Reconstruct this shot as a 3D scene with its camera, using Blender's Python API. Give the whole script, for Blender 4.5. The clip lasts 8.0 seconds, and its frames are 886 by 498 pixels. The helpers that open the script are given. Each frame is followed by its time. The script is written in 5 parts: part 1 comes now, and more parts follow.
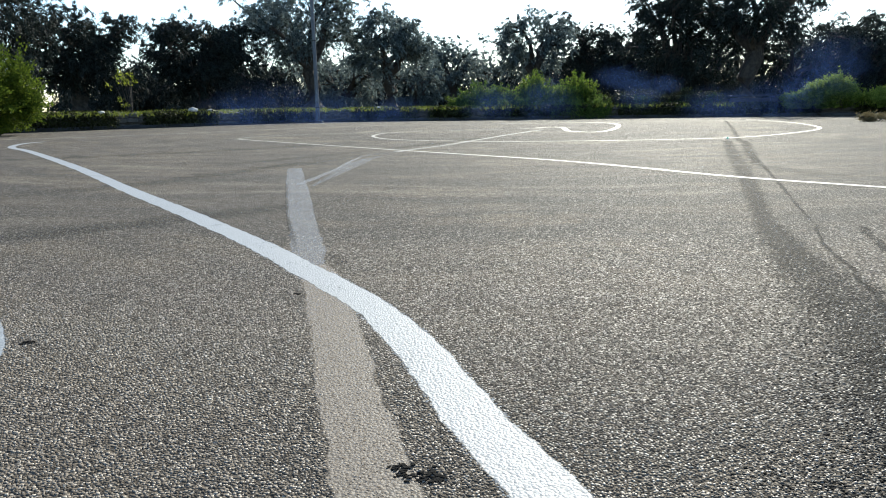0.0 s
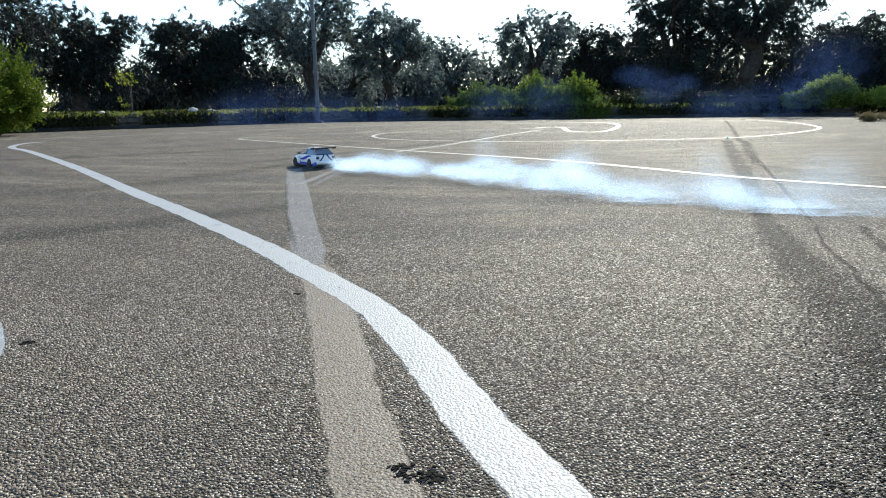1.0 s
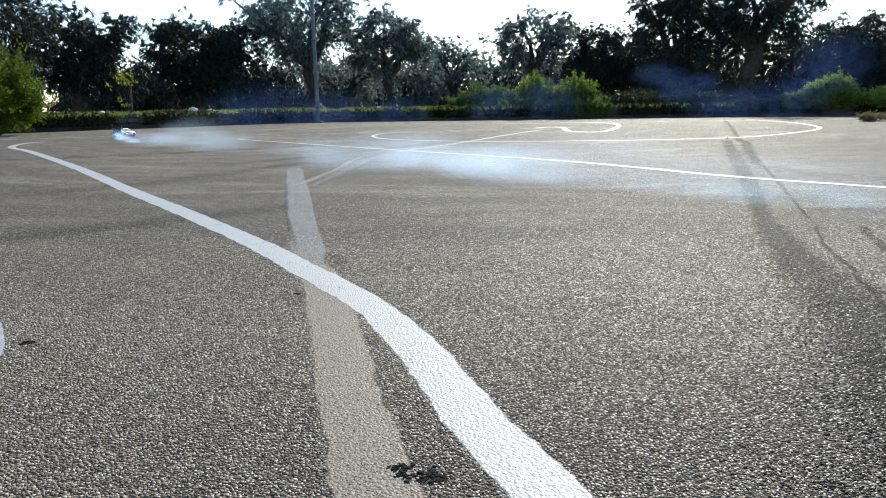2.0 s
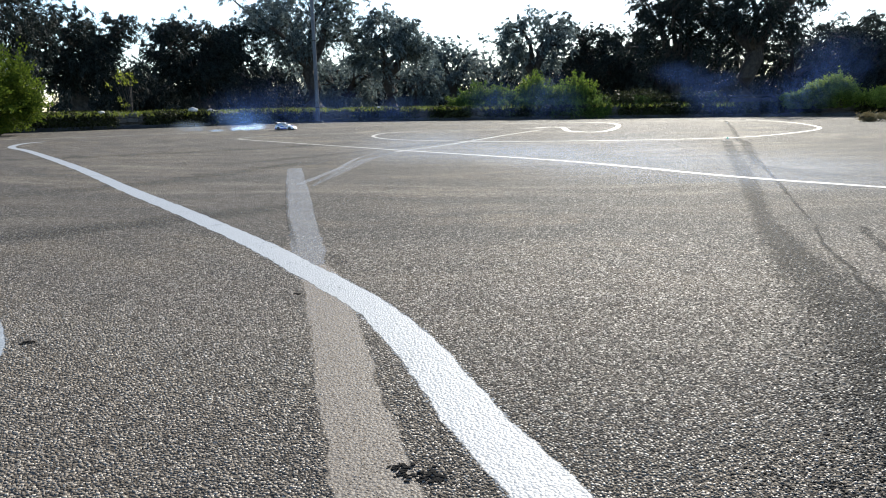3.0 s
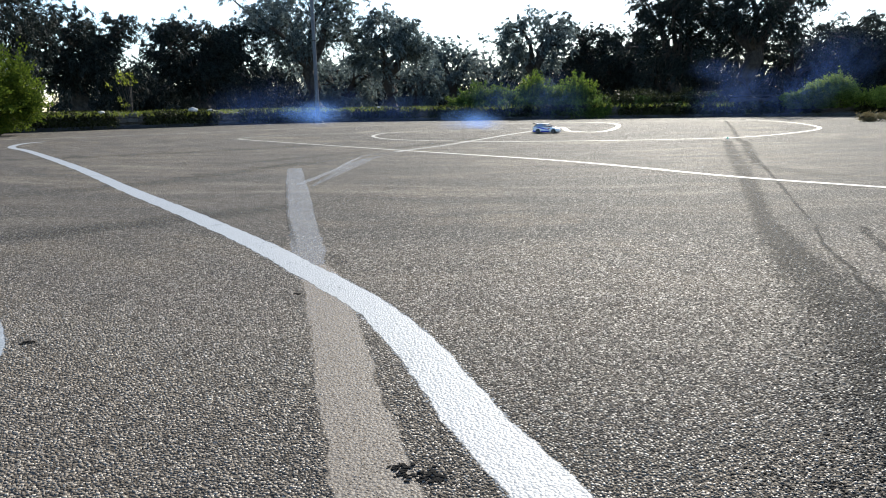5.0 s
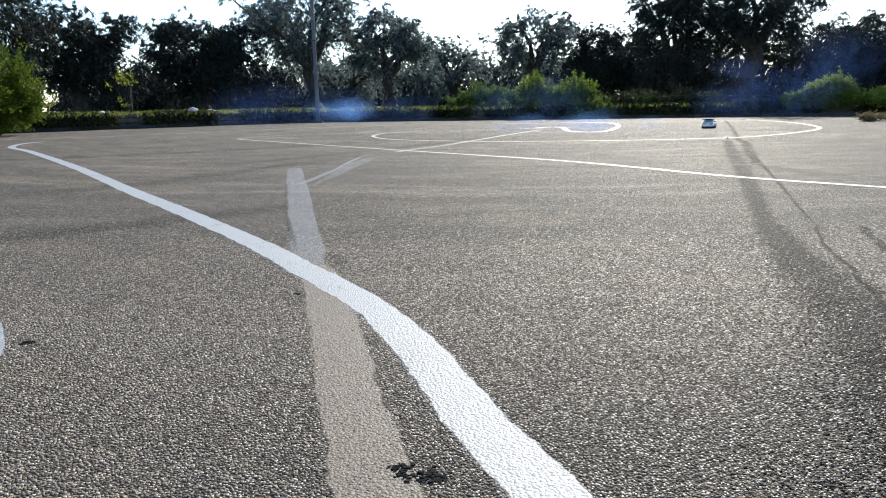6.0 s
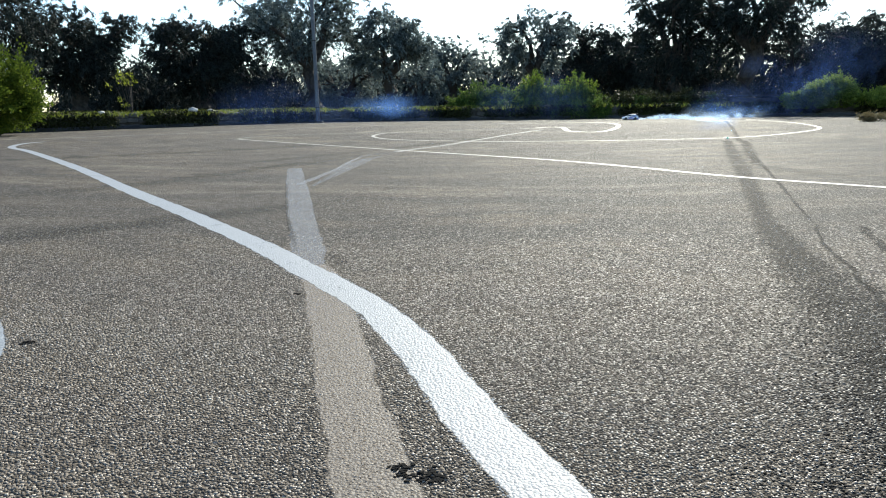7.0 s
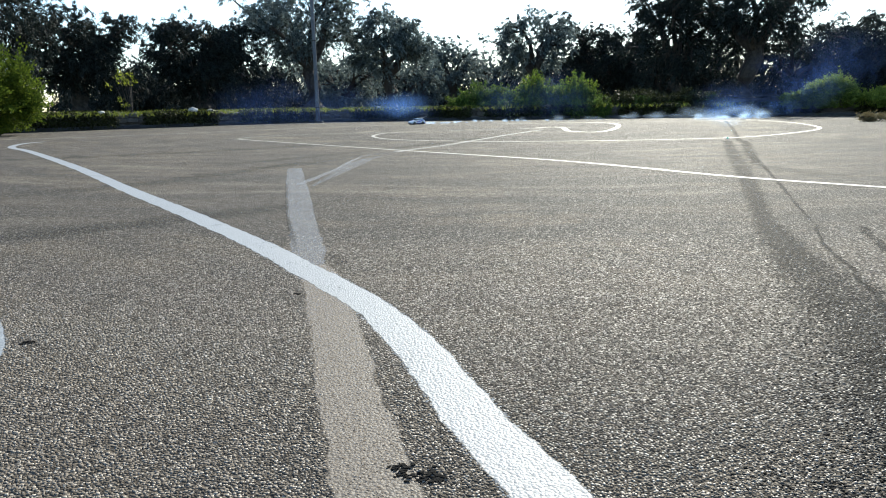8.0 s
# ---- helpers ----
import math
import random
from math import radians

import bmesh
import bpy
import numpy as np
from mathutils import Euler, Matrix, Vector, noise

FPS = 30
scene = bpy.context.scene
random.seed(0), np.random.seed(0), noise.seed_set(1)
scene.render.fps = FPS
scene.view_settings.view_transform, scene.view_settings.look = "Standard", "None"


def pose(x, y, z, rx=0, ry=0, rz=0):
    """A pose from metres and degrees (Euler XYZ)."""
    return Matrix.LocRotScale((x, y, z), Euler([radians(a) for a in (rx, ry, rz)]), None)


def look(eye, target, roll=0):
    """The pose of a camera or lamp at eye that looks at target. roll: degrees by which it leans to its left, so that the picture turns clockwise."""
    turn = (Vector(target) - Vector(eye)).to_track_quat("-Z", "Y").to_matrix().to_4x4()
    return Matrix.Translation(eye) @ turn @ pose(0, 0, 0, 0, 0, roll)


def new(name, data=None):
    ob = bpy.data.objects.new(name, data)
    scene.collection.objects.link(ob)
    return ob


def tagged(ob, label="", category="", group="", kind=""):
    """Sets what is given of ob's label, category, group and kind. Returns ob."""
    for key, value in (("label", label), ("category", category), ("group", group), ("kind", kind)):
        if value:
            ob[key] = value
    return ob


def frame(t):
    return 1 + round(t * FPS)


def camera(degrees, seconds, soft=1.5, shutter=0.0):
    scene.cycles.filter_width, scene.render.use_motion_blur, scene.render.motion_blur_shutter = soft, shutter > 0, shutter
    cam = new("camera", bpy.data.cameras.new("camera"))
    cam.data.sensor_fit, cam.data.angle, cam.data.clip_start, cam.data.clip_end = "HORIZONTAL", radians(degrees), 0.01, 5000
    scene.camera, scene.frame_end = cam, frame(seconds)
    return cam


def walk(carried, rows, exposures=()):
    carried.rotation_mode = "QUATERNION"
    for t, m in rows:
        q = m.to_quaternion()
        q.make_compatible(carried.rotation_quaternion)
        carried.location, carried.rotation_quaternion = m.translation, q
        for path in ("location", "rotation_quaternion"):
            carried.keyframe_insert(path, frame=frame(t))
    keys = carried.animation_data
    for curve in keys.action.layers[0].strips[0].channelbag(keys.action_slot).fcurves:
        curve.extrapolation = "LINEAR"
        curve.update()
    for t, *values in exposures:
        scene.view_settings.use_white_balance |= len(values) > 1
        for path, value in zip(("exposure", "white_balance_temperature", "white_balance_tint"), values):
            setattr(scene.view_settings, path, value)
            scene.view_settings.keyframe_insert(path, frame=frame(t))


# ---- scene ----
# World: metres; the camera stands at the origin on the court and looks along +y.
cam = camera(68, 8.0, soft=1.0)
STAND = pose(0, 0, 0.45) @ pose(0, 0, 0, 90 - 12.35) @ pose(0, 0, 0, 0, 0, -0.9)
walk(cam, [(0.0, STAND), (8.0, STAND)], exposures=[(0.0, 1.24, 6300, 5), (1.8, 1.24, 6300, 5), (2.7, 1.24, 6300, 9), (6.0, 1.24, 6300, 9), (6.5, 1.24, 6300, 5), (8.0, 1.24, 6300, 5)])

# ---- light: low spring sun ahead and to the right, clear sky ----
SUN_AZ, SUN_EL = 20.0, 29.0
world = bpy.data.worlds.new("sky")
scene.world = world
world.use_nodes = True
wn = world.node_tree.nodes
sky = wn.new("ShaderNodeTexSky")
sky.sky_type = "NISHITA"
sky.sun_disc = False
sky.sun_elevation, sky.sun_rotation = radians(SUN_EL), radians(SUN_AZ)
sky.air_density, sky.dust_density, sky.ozone_density = 1.0, 0.35, 2.5
wn["Background"].inputs["Strength"].default_value = 0.115
world.node_tree.links.new(sky.outputs["Color"], wn["Background"].inputs["Color"])
sun = new("sun", bpy.data.lights.new("sun", "SUN"))
sun.data.energy, sun.data.angle, sun.data.color = 5.0, radians(0.5), (1.0, 0.93, 0.80)
sun.matrix_world = look((math.sin(radians(SUN_AZ)) * 60, math.cos(radians(SUN_AZ)) * 60, math.tan(radians(SUN_EL)) * 60), (0, 0, 0))
scene.cycles.transparent_max_bounces = 48


# ---- materials ----
class Nodes:
    """A small builder for node materials."""

    def __init__(self, name):
        self.mat = bpy.data.materials.new(name)
        self.mat.use_nodes = True
        self.tree = self.mat.node_tree
        self.tree.nodes.clear()
        self.out = self.tree.nodes.new("ShaderNodeOutputMaterial")

    def add(self, kind, out=0, props=(), **sockets):
        n = self.tree.nodes.new("ShaderNode" + kind)
        props = dict(props)
        if "operation" in props:
            n.operation = props["operation"]
        if "interpolation_type" in props:
            n.interpolation_type = props["interpolation_type"]
        for key, value in sockets.items():
            name = key.replace("_", " ")
            sock = n.inputs[int(key[1:])] if key[0] == "i" and key[1:].isdigit() else n.inputs[name]
            if isinstance(value, bpy.types.NodeSocket):
                self.tree.links.new(value, sock)
            else:
                sock.default_value = value
        return n.outputs[out]

    def math(self, op, a, b=0.0, c=0.0):
        return self.add("Math", props={"operation": op}, i0=a, i1=b, i2=c)

    def remap(self, v, a, b, c, d):
        return self.add("MapRange", props={"interpolation_type": "SMOOTHSTEP"}, i0=v, i1=a, i2=b, i3=c, i4=d)

    def mix(self, f, a, b):
        n = self.tree.nodes.new("ShaderNodeMix")
        n.data_type = "RGBA"
        for i, v in ((0, f), (6, a), (7, b)):
            if isinstance(v, bpy.types.NodeSocket):
                self.tree.links.new(v, n.inputs[i])
            else:
                n.inputs[i].default_value = v if i == 0 else (*v[:3], 1.0)
        return n.outputs[2]

    def coords(self, which="Object"):
        n = self.tree.nodes.new("ShaderNodeTexCoord")
        return n.outputs[which]

    def noise(self, vec, scale, detail=4.0, rough=0.55, out=0):
        return self.add("TexNoise", out=out, Vector=vec, Scale=scale, Detail=detail, Roughness=rough)

    def bump(self, height, strength, distance):
        return self.add("Bump", Height=height, Strength=strength, Distance=distance)

    def surface(self, shader):
        self.tree.links.new(shader, self.out.inputs["Surface"])
        return self.mat


def principled(n, **kw):
    return n.add("BsdfPrincipled", **kw)


def grains(n, vec):
    """Stone chips of worn asphalt: height and a random value per chip."""
    warp = n.add("VectorMath", props={"operation": "ADD"}, i0=vec, i1=n.add("VectorMath", props={"operation": "SCALE"}, i0=n.noise(vec, 90.0, 2.0, out=1), Scale=0.006))
    v = n.tree.nodes.new("ShaderNodeTexVoronoi")
    v.inputs["Scale"].default_value = 215.0
    n.tree.links.new(warp, v.inputs["Vector"])
    chip = n.add("SeparateColor", Color=v.outputs["Color"])
    return v.outputs["Distance"], chip


def make_asphalt():
    n = Nodes("worn_asphalt")
    vec = n.coords()
    dist, chip = grains(n, vec)
    patches = n.noise(vec, 0.55, 5.0, 0.6)
    blots = n.noise(vec, 5.0, 4.0, 0.6)
    # faint bands swept round the court by years of laps
    centre = n.add("VectorMath", props={"operation": "SUBTRACT"}, i0=vec, i1=(2.0, 13.0, 0.0))
    radius = n.add("VectorMath", out=1, props={"operation": "LENGTH"}, i0=n.add("VectorMath", props={"operation": "ADD"}, i0=centre, i1=n.add("VectorMath", props={"operation": "SCALE"}, i0=n.noise(vec, 0.35, 2.0, out=1), Scale=1.6)))
    laps = n.noise(n.add("CombineXYZ", X=radius, Y=n.math("MULTIPLY", patches, 1.5), Z=0.0), 3.2, 5.0, 0.7)
    swept = n.noise(n.add("VectorMath", props={"operation": "MULTIPLY"}, i0=vec, i1=(0.35, 1.3, 1.0)), 1.4, 6.0, 0.7)
    base = n.mix(n.remap(patches, 0.40, 0.60, 0.0, 1.0), (0.134, 0.111, 0.085), (0.216, 0.173, 0.121))
    base = n.mix(n.remap(blots, 0.4, 0.72, 0.0, 0.4), base, (0.080, 0.073, 0.066))
    base = n.mix(n.remap(laps, 0.40, 0.54, 0.75, 0.0), base, (0.080, 0.072, 0.064))
    base = n.mix(n.remap(laps, 0.52, 0.64, 0.0, 0.50), base, (0.30, 0.265, 0.21))
    base = n.mix(n.remap(swept, 0.42, 0.56, 0.5, 0.0), base, (0.07, 0.063, 0.056))
    coarse = n.noise(vec, 95.0, 3.0, 0.75)
    base = n.mix(n.remap(coarse, 0.34, 0.52, 0.85, 0.0), base, (0.024, 0.022, 0.021))
    base = n.mix(n.remap(coarse, 0.54, 0.72, 0.0, 0.75), base, (0.36, 0.325, 0.27))
    base = n.mix(n.remap(chip, 0.0, 0.8, 0.7, 0.0), base, (0.026, 0.025, 0.024))
    base = n.mix(n.remap(chip, 0.78, 1.0, 0.0, 0.7), base, (0.40, 0.365, 0.32))
    base = n.mix(n.remap(dist, 0.45, 0.8, 0.0, 0.9), base, (0.013, 0.011, 0.010))
    fine = n.noise(vec, 420.0, 3.0, 0.7)
    height = n.math("MULTIPLY", n.remap(dist, 0.15, 0.75, 1.0, 0.0), n.remap(chip, 0.0, 1.0, 0.35, 1.0))
    height = n.math("ADD", height, n.math("MULTIPLY", fine, 0.35))
    height = n.math("ADD", height, n.math("MULTIPLY", n.noise(vec, 60.0, 3.0), 0.5))
    return n.surface(principled(n, **{"Base_Color": base, "Roughness": n.remap(chip, 0.4, 1.0, 0.9, 0.65), "Specular_IOR_Level": 0.085, "Normal": n.bump(height, 1.0, 0.0042)}))


def make_paint(name, colour, cover, ragged, wear):
    """Road paint on the chips; its edge and wear let the asphalt through."""
    n = Nodes(name)
    vec = n.coords()
    dist, chip = grains(n, vec)
    uv = n.add("SeparateXYZ", Vector=n.coords("UV"))
    side = n.math("ABSOLUTE", n.math("SUBTRACT", n.math("MULTIPLY", uv, 2.0), 1.0))
    edge = n.math("ADD", side, n.math("MULTIPLY", n.math("SUBTRACT", n.noise(vec, 22.0, 5.0, 0.7), 0.5), ragged))
    mask = n.remap(edge, 0.86, 0.95, cover, 0.0)
    thin = n.math("ADD", n.math("MULTIPLY", dist, 0.55), n.noise(vec, 6.0, 5.0, 0.65))
    mask = n.math("MULTIPLY", mask, n.remap(thin, 1.0 - wear, 1.35 - wear, 1.0, 0.25))
    tone = n.mix(n.noise(vec, 3.0, 5.0, 0.65), [c * 0.86 for c in colour], colour)
    tone = n.mix(n.remap(dist, 0.35, 0.75, 0.0, 0.45), tone, [c * 0.45 for c in colour])
    coat = principled(n, **{"Base_Color": tone, "Roughness": 0.62, "Normal": n.bump(n.math("SUBTRACT", 1.0, dist), 0.5, 0.0025)})
    clear = n.add("BsdfTransparent")
    return n.surface(n.add("MixShader", i0=mask, i1=clear, i2=coat))


def make_stain(name, colour, cover, rough, grain=9.0, fade=False):
    """A soft-edged stain of rubber or tar on the asphalt."""
    n = Nodes(name)
    vec = n.coords()
    dist, chip = grains(n, vec)
    uv = n.add("SeparateXYZ", Vector=n.coords("UV"))
    side = n.math("ABSOLUTE", n.math("SUBTRACT", n.math("MULTIPLY", uv, 2.0), 1.0))
    edge = n.math("ADD", side, n.math("MULTIPLY", n.math("SUBTRACT", n.noise(vec, grain, 5.0, 0.7), 0.5), 1.3))
    ends = n.tree.nodes.new("ShaderNodeSeparateXYZ")
    n.tree.links.new(n.coords("UV"), ends.inputs[0])
    taper = n.math("MINIMUM", ends.outputs[1], n.math("SUBTRACT", 1.0, ends.outputs[1]))
    mask = n.math("MULTIPLY", n.remap(edge, 0.2, 0.95, cover, 0.0), n.remap(chip, 0.5, 1.0, 1.0, 0.5))
    mask = n.math("MULTIPLY", mask, n.remap(n.noise(vec, 2.2, 5.0, 0.7), 0.36, 0.6, 0.5, 1.0))
    mask = n.math("MULTIPLY", mask, n.remap(n.noise(vec, 60.0, 4.0, 0.75), 0.40, 0.66, 1.0, 0.7))
    if fade:
        mask = n.math("MULTIPLY", mask, n.remap(taper, 0.0, 0.4, 0.0, 1.0))
    tar = principled(n, **{"Base_Color": (*colour, 1), "Roughness": rough, "Specular_IOR_Level": 0.12, "Normal": n.bump(n.math("SUBTRACT", 1.0, dist), 1.0, 0.007)})
    return n.surface(n.add("MixShader", i0=mask, i1=n.add("BsdfTransparent"), i2=tar))


def make_plain(name, a, b, scale=8.0, rough=0.6, bump=0.3, depth=0.01, metal=0.0):
    n = Nodes(name)
    vec = n.coords()
    f = n.noise(vec, scale, 6.0, 0.6)
    ran = n.add("ObjectInfo", out=5)
    col = n.mix(n.remap(f, 0.3, 0.7, 0.0, 1.0), a, b)
    col = n.mix(n.math("MULTIPLY", ran, 0.4), col, [c * 0.6 for c in a])
    return n.surface(principled(n, **{"Base_Color": col, "Roughness": rough, "Metallic": metal, "Normal": n.bump(n.noise(vec, scale * 5, 5.0, 0.65), bump, depth)}))


def make_leaf(name, a, b, rough=0.45, glow=0.3):
    """Leaves: two tones per leaf, and light that passes through."""
    n = Nodes(name)
    ran = n.add("NewGeometry", out=8)
    col = n.mix(ran, a, b)
    top = principled(n, **{"Base_Color": col, "Roughness": rough, "Specular_IOR_Level": 0.06})
    back = n.add("BsdfTranslucent", Color=n.mix(ran, [c * 1.2 for c in a], [c * 1.3 for c in b]))
    return n.surface(n.add("MixShader", i0=glow, i1=top, i2=back))


def make_smoke(name, density, seed, ragged=0.9, white=(0.70, 0.84, 1.0, 1)):
    """Thin tyre smoke: it thins out towards the rim of a puff and is broken by eddies."""
    n = Nodes(name)
    g = n.add("VectorMath", props={"operation": "MULTIPLY_ADD"}, i0=n.coords("Generated"), i1=(2.0, 2.0, 2.0), i2=(-1.0, -1.0, -1.0))
    flat = n.add("VectorMath", props={"operation": "MULTIPLY"}, i0=g, i1=(1.0, 0.0, 1.0))
    r = n.add("VectorMath", out=1, props={"operation": "LENGTH"}, i0=flat)
    ran = n.add("ObjectInfo", out=5)
    shift = n.add("VectorMath", props={"operation": "ADD"}, i0=g, i1=n.add("CombineXYZ", X=n.math("MULTIPLY", ran, 37.0), Y=seed, Z=n.math("MULTIPLY", ran, 11.0)))
    eddies = n.noise(shift, 2.0, 5.0, 0.6)
    body = n.remap(n.math("ADD", r, n.math("MULTIPLY", n.math("SUBTRACT", eddies, 0.5), ragged)), 0.1, 0.95, density, 0.0)
    body = n.math("MULTIPLY", body, n.remap(r, 0.3, 0.95, 1.0, 0.0))
    body = n.math("MULTIPLY", body, n.remap(eddies, 0.3, 0.62, 0.35, 1.0))
    smoke = n.add("MixShader", i0=0.6, i1=n.add("BsdfDiffuse", Color=white), i2=n.add("BsdfTranslucent", Color=white))
    return n.surface(n.add("MixShader", i0=body, i1=n.add("BsdfTransparent"), i2=smoke))


ASPHALT = make_asphalt()
PAINT = make_paint("white_line_paint", (0.235, 0.247, 0.26), 1.0, 0.30, 0.05)
FAR_PAINT = make_paint("thin_white_paint", (0.345, 0.32, 0.275), 0.8, 0.4, 0.0)
FAINT_PAINT = make_paint("worn_off_paint", (0.38, 0.36, 0.32), 0.5, 0.4, 0.1)
OLD_PAINT = make_paint("overpainted_grey", (0.225, 0.188, 0.152), 0.53, 0.25, 0.0)
OLD_FAINT = make_paint("overpainted_grey_thin", (0.205, 0.21, 0.225), 0.42, 0.3, 0.1)
OLD_BLUE = make_paint("overpainted_dark_edge", (0.13, 0.137, 0.155), 0.35, 0.5, 0.1)
GHOST = make_paint("nearly_vanished_paint", (0.30, 0.28, 0.25), 0.15, 0.6, 0.25)
TAR = make_stain("dark_tyre_stain", (0.011, 0.010, 0.010), 1.0, 0.8, 16.0)
CRACK = make_stain("cracked_dark_line", (0.010, 0.010, 0.010), 0.98, 0.8, 22.0)
CONCRETE = make_plain("weathered_concrete", (0.30, 0.29, 0.27), (0.42, 0.40, 0.37), 6.0, 0.85, 0.4, 0.01)
# Concrete seen on its unlit side; the bluish shade is put into the colour.
KERB = make_plain("shaded_kerb_concrete", (0.018, 0.019, 0.024), (0.045, 0.047, 0.055), 5.0, 0.85, 0.4, 0.01)
STONE = make_plain("rough_limestone", (0.055, 0.050, 0.045), (0.12, 0.108, 0.092), 9.0, 0.9, 0.8, 0.02)
EARTH = make_plain("grove_soil", (0.10, 0.075, 0.045), (0.07, 0.08, 0.03), 1.5, 0.95, 0.8, 0.05)
BARK = make_plain("olive_bark", (0.022, 0.018, 0.015), (0.065, 0.055, 0.045), 7.0, 0.9, 1.0, 0.04)
STEEL = make_plain("galvanised_steel", (0.07, 0.08, 0.10), (0.12, 0.135, 0.16), 5.0, 0.5, 0.1, 0.003, 0.3)
# Silver leaf tone, with highlights and bluish haze put into the colour.
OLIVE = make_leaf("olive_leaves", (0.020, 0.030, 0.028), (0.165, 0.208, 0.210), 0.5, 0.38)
# Darker copy of these leaves; the shade of dense crowns is in its colour.
OLIVE_SHADED = make_leaf("shaded_olive_leaves", (0.006, 0.009, 0.008), (0.036, 0.047, 0.043), 0.6, 0.12)
HEDGE = make_leaf("hedge_leaves", (0.028, 0.052, 0.008), (0.115, 0.150, 0.018), 0.75, 0.28)
GRASS = make_leaf("long_grass", (0.030, 0.062, 0.014), (0.112, 0.155, 0.034), 0.7, 0.35)
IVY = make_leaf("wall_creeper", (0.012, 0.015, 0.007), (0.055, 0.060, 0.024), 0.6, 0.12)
# Darker copy of the weeds, with their shade put into the leaf colour.
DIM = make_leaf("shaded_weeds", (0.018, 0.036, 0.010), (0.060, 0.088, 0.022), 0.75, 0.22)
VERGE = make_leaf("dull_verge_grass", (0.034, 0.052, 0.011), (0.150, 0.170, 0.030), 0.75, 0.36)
# Sunlight on the mound is put into this brighter leaf colour.
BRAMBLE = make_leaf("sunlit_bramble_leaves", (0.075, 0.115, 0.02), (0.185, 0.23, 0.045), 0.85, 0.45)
YELLOW = make_leaf("young_yellow_leaves", (0.09, 0.12, 0.015), (0.20, 0.22, 0.03), 0.5, 0.45)
DRY = make_leaf("dry_weed", (0.12, 0.09, 0.045), (0.20, 0.17, 0.09), 0.7, 0.2)
SMOKE = make_smoke("fresh_tyre_smoke", 0.37, 2.0, 2.6, (0.56, 0.75, 1.0, 1))
HAZE = make_smoke("thinned_tyre_smoke", 0.060, 7.0, 1.9, (0.58, 0.76, 1.0, 1))
# The blue that thin smoke shows before dark trees is put into its colour.
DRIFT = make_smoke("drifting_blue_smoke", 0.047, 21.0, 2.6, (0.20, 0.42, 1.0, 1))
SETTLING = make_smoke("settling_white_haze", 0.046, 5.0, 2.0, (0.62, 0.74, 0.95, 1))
# Haze of old smoke, with the same scattered blue put into the colour.
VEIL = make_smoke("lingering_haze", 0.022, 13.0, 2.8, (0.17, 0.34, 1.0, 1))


def plain(name, colour, rough=0.35, metal=0.0, coat=0.0):
    n = Nodes(name)
    vec = n.coords()
    col = n.mix(n.remap(n.noise(vec, 60.0, 5.0, 0.7), 0.45, 0.8, 0.0, 0.25), colour, [c * 0.6 + 0.02 for c in colour])
    return n.surface(principled(n, **{"Base_Color": col, "Roughness": rough, "Metallic": metal, "Coat_Weight": coat}))


CAR_WHITE = plain("white_shell", (0.76, 0.77, 0.79), 0.25, 0.0, 0.5)
CAR_BLUE = plain("blue_stripe", (0.010, 0.045, 0.50), 0.25, 0.0, 0.5)
CAR_PALE = plain("pale_blue_window_paint", (0.42, 0.55, 0.74), 0.25, 0.0, 0.4)
CAR_NAVY = plain("navy_trim", (0.01, 0.015, 0.07), 0.3)
CAR_BLACK = plain("black_plastic", (0.012, 0.012, 0.013), 0.5)
CAR_RED = plain("red_decal", (0.5, 0.06, 0.02), 0.35)
TYRE = plain("tyre_rubber", (0.014, 0.014, 0.015), 0.8)
RIM = plain("grey_rim", (0.10, 0.10, 0.115), 0.35, 0.6)
LENS = plain("clear_lens", (0.68, 0.71, 0.75), 0.12)
CAP_GREEN = plain("pale_green_plastic", (0.45, 0.70, 0.55), 0.4)


def make_pane():
    n = Nodes("clear_lexan")
    gloss = n.add("BsdfGlossy", Color=(0.9, 0.95, 1.0, 1), Roughness=0.05)
    return n.surface(n.add("MixShader", i0=0.05, i1=n.add("BsdfTransparent", Color=(0.90, 0.91, 0.92, 1)), i2=gloss))


PANE = make_pane()


# ---- building helpers ----
def mesh_of(name, verts, faces, material, uvs=None, smooth=False):
    me = bpy.data.meshes.new(name)
    me.from_pydata([tuple(v) for v in verts], [], faces)
    if uvs is not None:
        layer = me.uv_layers.new(name="UVMap")
        layer.data.foreach_set("uv", np.array([uvs[i] for f in faces for i in f], dtype=np.float32).ravel())
    if smooth:
        me.polygons.foreach_set("use_smooth", [True] * len(me.polygons))
    me.materials.append(material)
    me.update()
    return me


def part(name, bm, material, parent, label="", smooth=False):
    """Links a bmesh or mesh as one object under a thing."""
    if isinstance(bm, bmesh.types.BMesh):
        me = bpy.data.meshes.new(name)
        bm.to_mesh(me)
        bm.free()
        me.materials.append(material)
        if smooth:
            me.polygons.foreach_set("use_smooth", [True] * len(me.polygons))
    else:
        me = bm
    ob = new(name, me)
    ob.parent = parent
    return tagged(ob, label=label)


def box(bm, x0, x1, y0, y1, z0, z1, bevel=0.0, m=None):
    made = bmesh.ops.create_cube(bm, size=1.0)["verts"]
    for v in made:
        v.co = ((x0 + x1) / 2 + v.co.x * (x1 - x0), (y0 + y1) / 2 + v.co.y * (y1 - y0), (z0 + z1) / 2 + v.co.z * (z1 - z0))
    if bevel:
        edges = list({e for v in made for e in v.link_edges})
        made = list({v for f in bmesh.ops.bevel(bm, geom=edges, offset=bevel, segments=1, affect="EDGES")["faces"] for v in f.verts} | {v for v in made if v.is_valid})
    if m is not None:
        for v in made:
            v.co = m @ v.co
    return bm


